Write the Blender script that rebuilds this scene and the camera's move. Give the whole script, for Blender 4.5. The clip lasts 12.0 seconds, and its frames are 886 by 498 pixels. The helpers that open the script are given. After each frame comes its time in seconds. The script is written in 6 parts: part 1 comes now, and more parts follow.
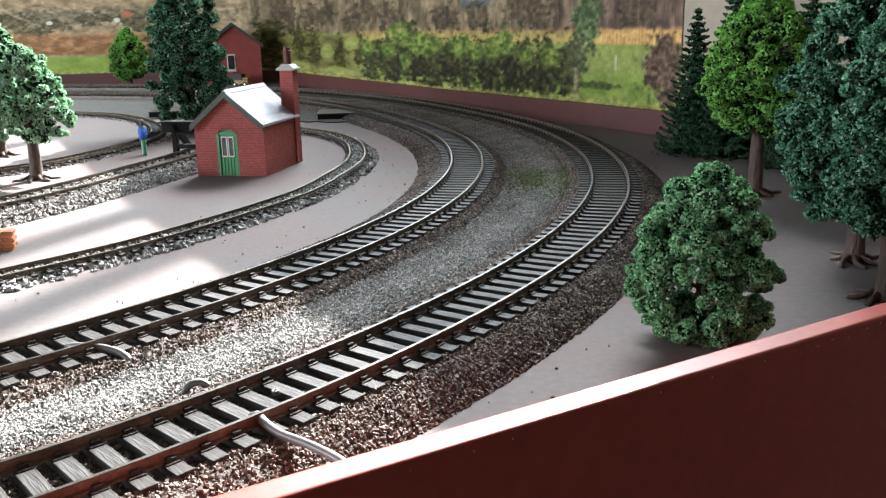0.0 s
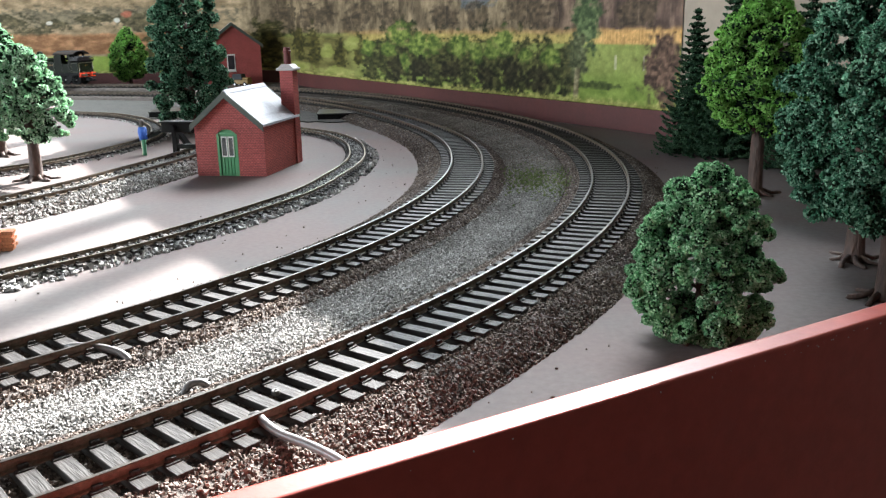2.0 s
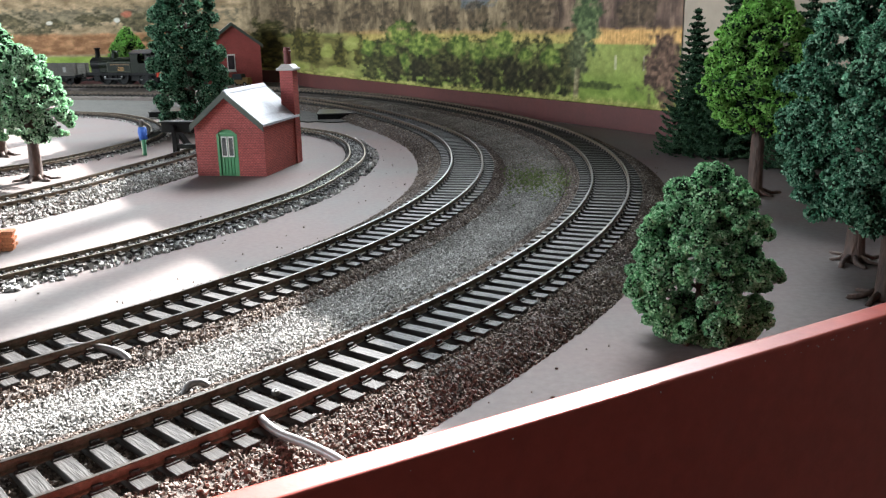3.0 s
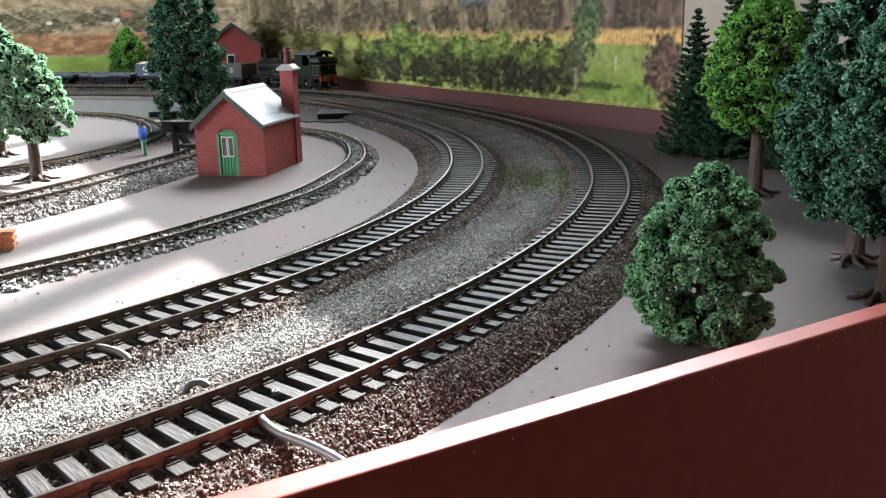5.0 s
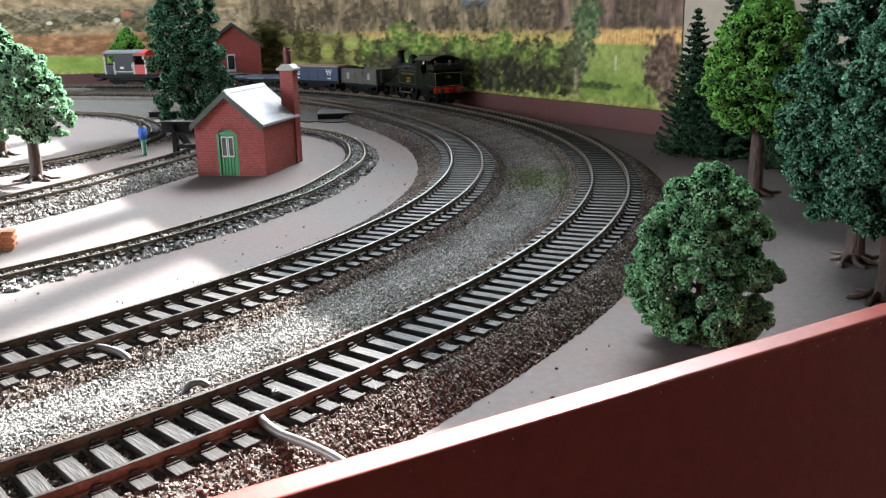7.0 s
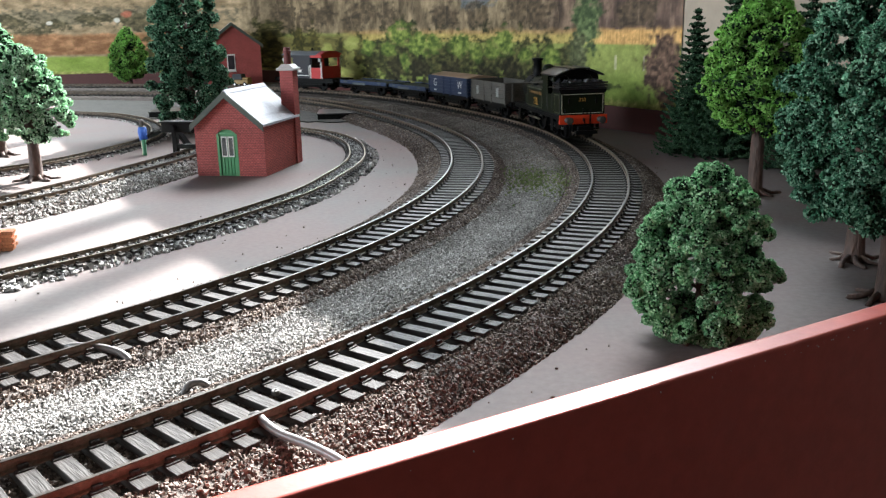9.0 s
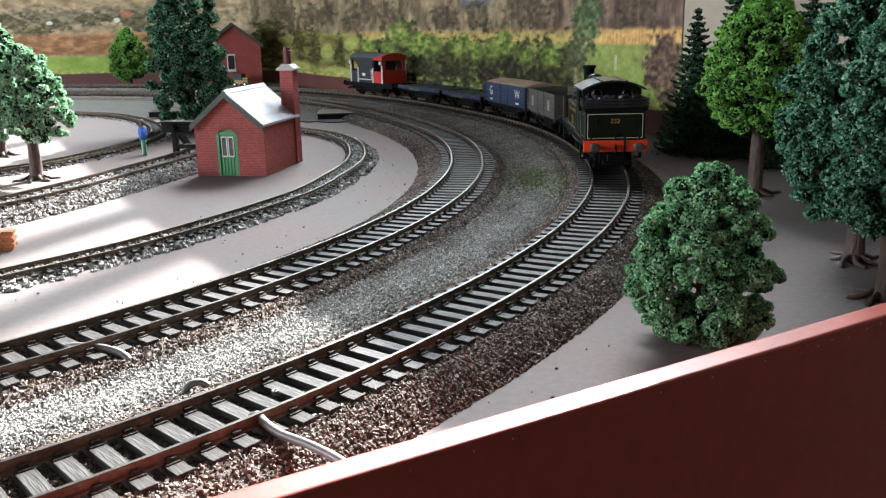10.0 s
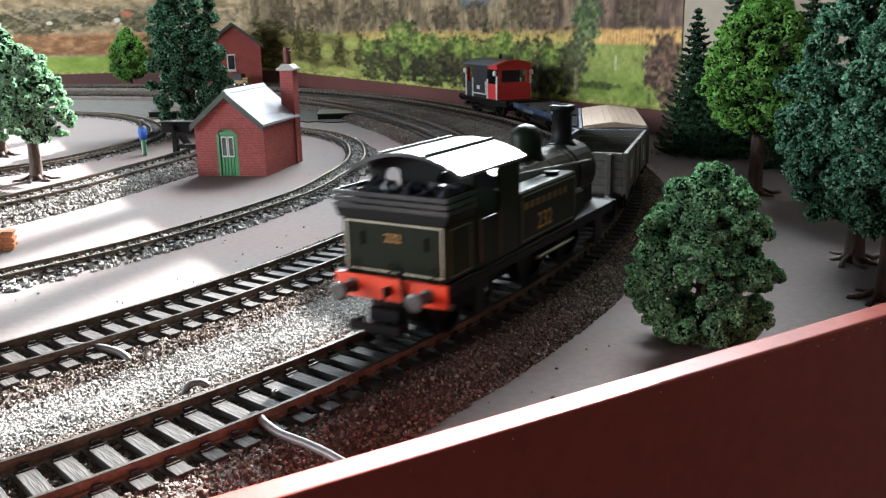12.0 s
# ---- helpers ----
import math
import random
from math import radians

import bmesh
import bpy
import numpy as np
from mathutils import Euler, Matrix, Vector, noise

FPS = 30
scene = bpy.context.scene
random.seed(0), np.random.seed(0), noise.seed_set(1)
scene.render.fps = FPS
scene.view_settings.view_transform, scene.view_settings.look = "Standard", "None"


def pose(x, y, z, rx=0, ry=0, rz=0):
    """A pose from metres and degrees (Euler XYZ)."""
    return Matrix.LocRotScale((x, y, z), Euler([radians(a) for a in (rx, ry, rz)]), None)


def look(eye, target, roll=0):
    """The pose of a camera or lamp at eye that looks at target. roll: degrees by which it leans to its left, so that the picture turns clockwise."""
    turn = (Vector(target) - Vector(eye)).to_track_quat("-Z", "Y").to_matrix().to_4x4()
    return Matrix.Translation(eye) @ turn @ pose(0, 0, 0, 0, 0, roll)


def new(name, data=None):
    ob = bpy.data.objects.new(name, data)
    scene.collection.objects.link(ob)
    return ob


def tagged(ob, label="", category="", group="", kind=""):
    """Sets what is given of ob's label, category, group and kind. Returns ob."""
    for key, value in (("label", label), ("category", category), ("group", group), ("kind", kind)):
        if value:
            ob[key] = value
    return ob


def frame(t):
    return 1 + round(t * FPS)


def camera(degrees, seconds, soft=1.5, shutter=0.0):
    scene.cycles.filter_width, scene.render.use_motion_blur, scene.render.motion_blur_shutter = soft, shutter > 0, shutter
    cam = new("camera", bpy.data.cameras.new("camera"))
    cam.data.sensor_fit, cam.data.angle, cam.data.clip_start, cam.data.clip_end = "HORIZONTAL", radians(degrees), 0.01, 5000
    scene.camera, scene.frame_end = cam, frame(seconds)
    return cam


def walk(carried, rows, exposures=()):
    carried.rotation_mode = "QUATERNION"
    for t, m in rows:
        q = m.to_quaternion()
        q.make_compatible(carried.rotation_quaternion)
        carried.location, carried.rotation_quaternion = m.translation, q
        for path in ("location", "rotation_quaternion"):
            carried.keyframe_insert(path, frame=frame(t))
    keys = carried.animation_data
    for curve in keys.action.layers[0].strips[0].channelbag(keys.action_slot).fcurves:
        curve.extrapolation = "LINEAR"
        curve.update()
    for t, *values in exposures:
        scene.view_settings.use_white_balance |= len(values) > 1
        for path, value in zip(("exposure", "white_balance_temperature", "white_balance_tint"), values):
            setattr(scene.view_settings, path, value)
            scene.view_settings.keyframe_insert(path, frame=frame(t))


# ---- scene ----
cam = camera(53.37, 12.0, soft=1.25, shutter=0.5)
EYE = (0.0, 0.0, 0.0849)
PITCH = radians(14.426)
LENS_POSE = look(EYE, (0.0, math.cos(PITCH), EYE[2] - math.sin(PITCH)), -1.3116)
walk(cam, [(0.0, LENS_POSE), (12.0, LENS_POSE)], [(0.0, 2.62), (11.0, 2.62), (12.0, 2.7)])

# ---- light: low sun from behind the backdrop, through the room's wide window ----
SUN_AZ = Vector((0.35, 0.937, 0.0))
SUN_EL = radians(32.0)
SUN_DIR = Vector((SUN_AZ.x * math.cos(SUN_EL), SUN_AZ.y * math.cos(SUN_EL), math.sin(SUN_EL)))
world = bpy.data.worlds.new("sky")
scene.world = world
world.use_nodes = True
wn = world.node_tree.nodes
sky = wn.new("ShaderNodeTexSky")
sky.sky_type = "NISHITA"
sky.sun_disc = False
sky.sun_elevation = SUN_EL
sky.sun_rotation = math.atan2(SUN_AZ.x, SUN_AZ.y)
world.node_tree.links.new(sky.outputs[0], wn["Background"].inputs[0])
wn["Background"].inputs[1].default_value = 0.05

sun_data = bpy.data.lights.new("sun", "SUN")
sun_data.energy, sun_data.angle, sun_data.color = 5.0, radians(0.6), (1.0, 0.98, 0.96)
sun = new("sun", sun_data)
sun.matrix_world = look(tuple(SUN_DIR * 3), (0, 0, 0))


def area(name, eye, target, w, h, energy, color=(1, 1, 1)):
    d = bpy.data.lights.new(name, "AREA")
    d.shape, d.size, d.size_y, d.energy, d.color = "RECTANGLE", w, h, energy, color
    ob = new(name, d)
    ob.matrix_world = look(eye, target)
    return ob


area("window_light", (0.3, 1.74, 0.95), (-0.2, 0.4, 0.1), 1.05, 0.74, 32.0, (0.86, 0.95, 1.0))
# unseen fill lamp, added to brighten faces turned to the left
area("side_window_light", (-1.69, 0.0, 0.36), (-0.2, 0.35, 0.05), 1.5, 0.5, 5.2, (0.86, 0.95, 1.0))

U = 0.001  # all building below is in millimetres


# ---- materials ----
def nodes(name):
    m = bpy.data.materials.new(name)
    m.use_nodes = True
    return m, m.node_tree.nodes, m.node_tree.links, m.node_tree.nodes["Principled BSDF"]


def ramp(n, l, src, stops):
    r = n.new("ShaderNodeValToRGB")
    e = r.color_ramp.elements
    while len(e) < len(stops):
        e.new(0.5)
    for el, (p, c) in zip(e, stops):
        el.position, el.color = p, (*c, 1)
    l.new(src, r.inputs[0])
    return r.outputs[0]


def noise_tex(n, l, scale, detail=4, rough=0.6, coord="Object", stretch=None):
    tc = n.new("ShaderNodeTexCoord")
    t = n.new("ShaderNodeTexNoise")
    t.inputs["Scale"].default_value, t.inputs["Detail"].default_value, t.inputs["Roughness"].default_value = scale, detail, rough
    src = tc.outputs[coord]
    if stretch:
        mp = n.new("ShaderNodeMapping")
        mp.inputs["Scale"].default_value = stretch
        l.new(src, mp.inputs[0])
        src = mp.outputs[0]
    l.new(src, t.inputs["Vector"])
    return t.outputs["Fac"]


def mix(n, l, fac, a, b, mode="MIX"):
    m = n.new("ShaderNodeMix")
    m.data_type, m.blend_type = "RGBA", mode
    for sock, v in ((m.inputs[0], fac), (m.inputs[6], a), (m.inputs[7], b)):
        if hasattr(v, "default_value"):
            l.new(v, sock)
        elif isinstance(v, (int, float)):
            sock.default_value = v
        else:
            sock.default_value = (*v, 1)
    return m.outputs[2]


def bump(n, l, b, height, strength, dist):
    bp = n.new("ShaderNodeBump")
    bp.inputs["Strength"].default_value, bp.inputs["Distance"].default_value = strength, dist
    l.new(height, bp.inputs["Height"])
    l.new(bp.outputs[0], b.inputs["Normal"])


def surface(name, c1, c2, rough=0.6, metal=0.0, scale=80, fine=900, grit=0.25, bmp=0.3, dist=0.0002, coat=0.0, spec=0.5, stretch=None, vary=0.0):
    """Two tones mottled at a coarse and a fine scale, with relief."""
    m, n, l, b = nodes(name)
    coarse, small = noise_tex(n, l, scale, stretch=stretch), noise_tex(n, l, fine, 3, stretch=stretch)
    col = ramp(n, l, coarse, [(0.3, c1), (0.7, c2)])
    dark = ramp(n, l, small, [(0.3, (1 - grit,) * 3), (0.7, (1 + grit * 0.4,) * 3)])
    col = mix(n, l, 1.0, col, dark, "MULTIPLY")
    if vary:
        oi = n.new("ShaderNodeObjectInfo")
        col = mix(n, l, 1.0, col, ramp(n, l, oi.outputs["Random"], [(0, (1 - vary,) * 3), (1, (1 + vary,) * 3)]), "MULTIPLY")
    l.new(col, b.inputs["Base Color"])
    rr = n.new("ShaderNodeMapRange")
    rr.inputs[3].default_value, rr.inputs[4].default_value = max(rough - 0.12, 0.02), min(rough + 0.12, 1)
    l.new(coarse, rr.inputs[0])
    l.new(rr.outputs[0], b.inputs["Roughness"])
    b.inputs["Metallic"].default_value = metal
    b.inputs["Coat Weight"].default_value = coat
    b.inputs["Specular IOR Level"].default_value = spec
    if bmp:
        bump(n, l, b, small, bmp, dist)
    return m


def island(name, stops, rough=0.85, spec=0.3):
    """Loose bits, each with a tone of its own."""
    m, n, l, b = nodes(name)
    g = n.new("ShaderNodeNewGeometry")
    col = ramp(n, l, g.outputs["Random Per Island"], stops)
    tint = ramp(n, l, noise_tex(n, l, 45, 3), [(0.3, (0.72, 0.72, 0.72)), (0.7, (1.2, 1.2, 1.2))])
    l.new(mix(n, l, 1.0, col, tint, "MULTIPLY"), b.inputs["Base Color"])
    b.inputs["Roughness"].default_value = rough
    b.inputs["Specular IOR Level"].default_value = spec
    return m


def flat(name, c, rough=0.5, metal=0.0, grit=0.15, scale=150):
    return surface(name, tuple(x * 0.9 for x in c), tuple(min(x * 1.08, 1) for x in c), rough, metal, scale, 2500, grit, 0.15, 0.0001)


M = {}
M["board"] = surface("board_paint", (0.17, 0.115, 0.106), (0.16, 0.15, 0.145), 0.78, scale=9, fine=420, grit=0.14, bmp=0.1, spec=0.12)
M["maroon"] = surface("maroon_gloss_paint", (0.27, 0.04, 0.028), (0.34, 0.054, 0.038), 0.42, scale=14, fine=260, grit=0.14, bmp=0.14, dist=0.0005, coat=0.0, spec=0.24)
M["far_maroon"] = surface("maroon_matt_paint", (0.1, 0.03, 0.028), (0.14, 0.042, 0.038), 0.6, scale=30, fine=300, grit=0.1)
M["bed_dark"] = surface("ballast_bed_brown", (0.06, 0.047, 0.04), (0.125, 0.1, 0.086), 0.95, scale=160, fine=900, grit=0.6, bmp=1.0, dist=0.0009)
M["bed_mid"] = surface("ballast_bed_dusty", (0.125, 0.105, 0.09), (0.225, 0.192, 0.168), 0.95, scale=90, fine=900, grit=0.5, bmp=0.8, dist=0.0007)
M["bed_far"] = surface("far_ground_gravel", (0.036, 0.033, 0.029), (0.07, 0.065, 0.058), 0.95, scale=45, fine=600, grit=0.5, bmp=0.8, dist=0.0007)
M["bed_light"] = surface("ballast_bed_grey", (0.18, 0.167, 0.154), (0.28, 0.262, 0.245), 0.95, scale=160, fine=900, grit=0.6, bmp=1.0, dist=0.0009)
M["stone_dark"] = island("ballast_brown_grains", [(0.0, (0.055, 0.04, 0.033)), (0.5, (0.145, 0.108, 0.089)), (0.9, (0.235, 0.19, 0.16)), (1.0, (0.4, 0.36, 0.33))])
M["stone_mid"] = island("ballast_dusty_grains", [(0.0, (0.1, 0.085, 0.072)), (0.5, (0.215, 0.185, 0.16)), (1.0, (0.36, 0.325, 0.29))])
M["stone_light"] = island("ballast_grey_grains", [(0.0, (0.115, 0.108, 0.1)), (0.45, (0.255, 0.243, 0.23)), (1.0, (0.44, 0.428, 0.41))])
M["stone_coarse"] = island("coarse_grey_chippings", [(0.0, (0.07, 0.07, 0.07)), (0.4, (0.3, 0.295, 0.29)), (1.0, (0.6, 0.59, 0.57))])
M["turf"] = island("green_turf", [(0.0, (0.09, 0.12, 0.04)), (1.0, (0.2, 0.24, 0.1))])
M["sleeper"] = surface("sleeper_brown_black_plastic", (0.022, 0.02, 0.019), (0.055, 0.049, 0.045), 0.7, scale=60, fine=700, grit=0.5, bmp=0.9, dist=0.0004, stretch=(2.2, 0.16, 2.2), vary=0.25, spec=0.2)
M["rail_side"] = surface("rail_brown_side", (0.07, 0.048, 0.033), (0.2, 0.15, 0.112), 0.6, 0.0, scale=130, fine=900, grit=0.4, spec=0.25)
M["rail_top"] = surface("rail_tarnished_top", (0.022, 0.019, 0.016), (0.085, 0.075, 0.064), 0.52, 1.0, scale=90, fine=700, grit=0.35)
M["brass_top"] = surface("narrow_rail_top", (0.07, 0.058, 0.04), (0.19, 0.16, 0.115), 0.5, 1.0, scale=60, fine=700, grit=0.2)
M["cable"] = surface("grey_cable", (0.12, 0.11, 0.11), (0.2, 0.19, 0.185), 0.35, 0.1)
M["steel"] = surface("bright_steel", (0.5, 0.5, 0.48), (0.7, 0.7, 0.68), 0.3, 1.0)
M["white"] = flat("white_print", (0.75, 0.75, 0.72), 0.6)
M["cream"] = flat("cream_lining", (0.62, 0.6, 0.45), 0.5)
M["gold"] = flat("gold_lettering", (0.5, 0.26, 0.05), 0.55)
M["gold_dim"] = flat("dim_gold_lettering", (0.2, 0.11, 0.035), 0.6)
M["dim_line"] = flat("dim_olive_lining", (0.1, 0.1, 0.06), 0.5)
M["loco_green"] = surface("loco_olive_green", (0.006, 0.0095, 0.0045), (0.0095, 0.0138, 0.0066), 0.36, scale=40, grit=0.1, bmp=0.05, spec=0.12)
M["loco_black"] = surface("loco_satin_black", (0.004, 0.004, 0.0045), (0.007, 0.007, 0.0075), 0.45, scale=40, grit=0.2, bmp=0.1, spec=0.12)
M["loco_roof"] = surface("loco_roof_black", (0.009, 0.009, 0.011), (0.015, 0.015, 0.018), 0.34, coat=0.35, scale=40, grit=0.15, bmp=0.05)
M["coal"] = surface("coal", (0.01, 0.01, 0.012), (0.05, 0.05, 0.06), 0.4, scale=300)
M["red"] = flat("buffer_beam_red", (0.8, 0.055, 0.012), 0.45)
M["van_red"] = flat("van_bright_red", (0.5, 0.025, 0.025), 0.5)
M["van_dark"] = flat("van_dark_grey", (0.016, 0.016, 0.024), 0.6)
M["van_roof"] = flat("van_roof_slate_grey", (0.09, 0.105, 0.115), 0.6)
M["wagon_grey"] = surface("wagon_grey_boards", (0.06, 0.054, 0.046), (0.105, 0.096, 0.083), 0.75, scale=70, grit=0.3)
M["wagon_blue"] = flat("wagon_dark_blue", (0.018, 0.035, 0.085), 0.5)
M["flat_deck"] = flat("flat_wagon_blue_grey", (0.02, 0.027, 0.043), 0.45)
M["tan"] = surface("tan_load_boards", (0.38, 0.25, 0.165), (0.47, 0.33, 0.22), 0.7, scale=30, fine=400, stretch=(1, 8, 1))
M["glass_dark"] = flat("dark_window", (0.02, 0.025, 0.03), 0.1, grit=0.0)
M["bark"] = surface("moulded_bark", (0.05, 0.028, 0.02), (0.11, 0.06, 0.045), 0.7, scale=120, fine=700, grit=0.5, bmp=1.0, dist=0.0008, stretch=(1, 1, 0.25))
M["stone_cap"] = flat("pale_stone_cap", (0.5, 0.48, 0.46), 0.8)
M["barge"] = flat("bargeboard_dark_green", (0.06, 0.075, 0.06), 0.6)
M["door_green"] = flat("door_bright_green", (0.09, 0.32, 0.14), 0.5)
M["terracotta"] = surface("orange_brick", (0.5, 0.17, 0.07), (0.66, 0.26, 0.12), 0.8, scale=200, vary=0.15)
M["wood_dark"] = surface("creosoted_wood", (0.008, 0.008, 0.008), (0.016, 0.015, 0.015), 0.8, scale=200, spec=0.15)
M["room"] = surface("room_wall_paint", (0.075, 0.07, 0.065), (0.095, 0.09, 0.084), 0.9, scale=3, fine=60, grit=0.05, bmp=0.05)
M["beige"] = surface("beige_board", (0.42, 0.345, 0.27), (0.48, 0.4, 0.32), 0.85, scale=8, fine=150, grit=0.08, bmp=0.05)
M["floor"] = surface("room_carpet", (0.05, 0.045, 0.042), (0.08, 0.075, 0.07), 0.95, scale=20, fine=200)
M["frame_white"] = flat("white_window_frame", (0.7, 0.7, 0.68), 0.5)
M["buffer_steel"] = surface("dull_buffer_steel", (0.06, 0.056, 0.052), (0.14, 0.13, 0.12), 0.45, 0.5)
M["rail_iron"] = surface("dark_handrail_iron", (0.05, 0.05, 0.048), (0.1, 0.1, 0.095), 0.4, 0.7)
M["faded"] = flat("faded_grey_lettering", (0.26, 0.26, 0.25), 0.7)
# near-black green: shade between the crowns' clumps, put into the colour
M["gap_shade"] = surface("crown_gap_shade", (0.006, 0.016, 0.008), (0.016, 0.034, 0.018), 0.95, scale=120, spec=0.1)
M["skin"] = flat("figure_paint", (0.25, 0.2, 0.18), 0.6)


def brick_mat(name, brick1, brick2, mortar, scale):
    m, n, l, b = nodes(name)
    tc = n.new("ShaderNodeTexCoord")
    t = n.new("ShaderNodeTexBrick")
    t.inputs["Color1"].default_value, t.inputs["Color2"].default_value, t.inputs["Mortar"].default_value = (*brick1, 1), (*brick2, 1), (*mortar, 1)
    t.inputs["Scale"].default_value, t.inputs["Mortar Size"].default_value, t.inputs["Bias"].default_value = scale, 0.03, 0.0
    l.new(tc.outputs["UV"], t.inputs[0])
    tint = ramp(n, l, noise_tex(n, l, 60), [(0.3, (0.75, 0.75, 0.75)), (0.7, (1.12, 1.1, 1.1))])
    l.new(mix(n, l, 1.0, t.outputs[0], tint, "MULTIPLY"), b.inputs["Base Color"])
    b.inputs["Roughness"].default_value = 0.7
    bump(n, l, b, t.outputs[0], 0.4, 0.0002)
    return m


M["brick"] = brick_mat("red_brick_paper", (0.4, 0.07, 0.062), (0.5, 0.105, 0.092), (0.13, 0.032, 0.03), 260)
M["slate"] = brick_mat("grey_slate_roof", (0.5, 0.5, 0.56), (0.54, 0.54, 0.6), (0.44, 0.44, 0.49), 220)


def foliage(name, dark, mid, tip, through_light=0.35):
    m, n, l, b = nodes(name)
    g = n.new("ShaderNodeNewGeometry")
    col = ramp(n, l, g.outputs["Random Per Island"], [(0.0, dark), (0.55, mid), (1.0, tip)])
    patch = ramp(n, l, noise_tex(n, l, 130, 3), [(0.35, (0.62, 0.64, 0.62)), (0.65, (1.2, 1.2, 1.15))])
    l.new(mix(n, l, 1.0, col, patch, "MULTIPLY"), b.inputs["Base Color"])
    b.inputs["Roughness"].default_value = 0.85
    b.inputs["Specular IOR Level"].default_value = 0.2
    # foam flock lets some light through
    tr = n.new("ShaderNodeBsdfTranslucent")
    l.new(col, tr.inputs[0])
    ms = n.new("ShaderNodeMixShader")
    ms.inputs[0].default_value = through_light
    l.new(b.outputs[0], ms.inputs[1])
    l.new(tr.outputs[0], ms.inputs[2])
    l.new(ms.outputs[0], n["Material Output"].inputs[0])
    return m


M["leaf_mid"] = foliage("foliage_mid_green", (0.07, 0.22, 0.09), (0.26, 0.55, 0.29), (0.68, 0.88, 0.66), 0.42)
M["leaf_lime"] = foliage("foliage_lime_green", (0.16, 0.4, 0.07), (0.3, 0.6, 0.15), (0.5, 0.78, 0.28), 0.45)
M["leaf_dark"] = foliage("foliage_blue_green", (0.025, 0.105, 0.06), (0.1, 0.27, 0.165), (0.38, 0.6, 0.45), 0.32)
M["leaf_spruce"] = foliage("foliage_spruce", (0.02, 0.06, 0.035), (0.06, 0.14, 0.075), (0.14, 0.26, 0.15))
# pale tones and extra translucency put sunlight into the left trees' foliage
M["leaf_sunlit"] = foliage("foliage_sunlit_green", (0.16, 0.36, 0.19), (0.45, 0.68, 0.48), (0.85, 0.93, 0.85), 0.6)


# ---- the printed countryside sheet: its picture is laid down cell by cell ----
SHEET_U = [0, 29, 60, 93, 130, 211, 311, 441, 537, 611, 753, 896, 1056, 1233, 1323, 1700]
SHEET_P = [1200, 1150, 1100, 1050, 1000, 900, 800, 700, 640, 600, 535, 470, 300, 100, 0, -400]


def value_noise(x, y, seed):
    """Smooth noise on the plane, 0 to 1."""
    g = np.random.default_rng(seed).uniform(size=(256, 256))
    xi, yi = np.floor(x).astype(int), np.floor(y).astype(int)
    fx, fy = x - xi, y - yi
    fx, fy = fx * fx * (3 - 2 * fx), fy * fy * (3 - 2 * fy)
    a = lambda i, j: g[(xi + i) % 256, (yi + j) % 256]
    return (a(0, 0) * (1 - fx) + a(1, 0) * fx) * (1 - fy) + (a(0, 1) * (1 - fx) + a(1, 1) * fx) * fy


def fbm(x, y, seed, n=4):
    return sum(value_noise(x * 2 ** k, y * 2 ** k, seed + k) / 2 ** k for k in range(n)) / (2 - 2 ** (1 - n))


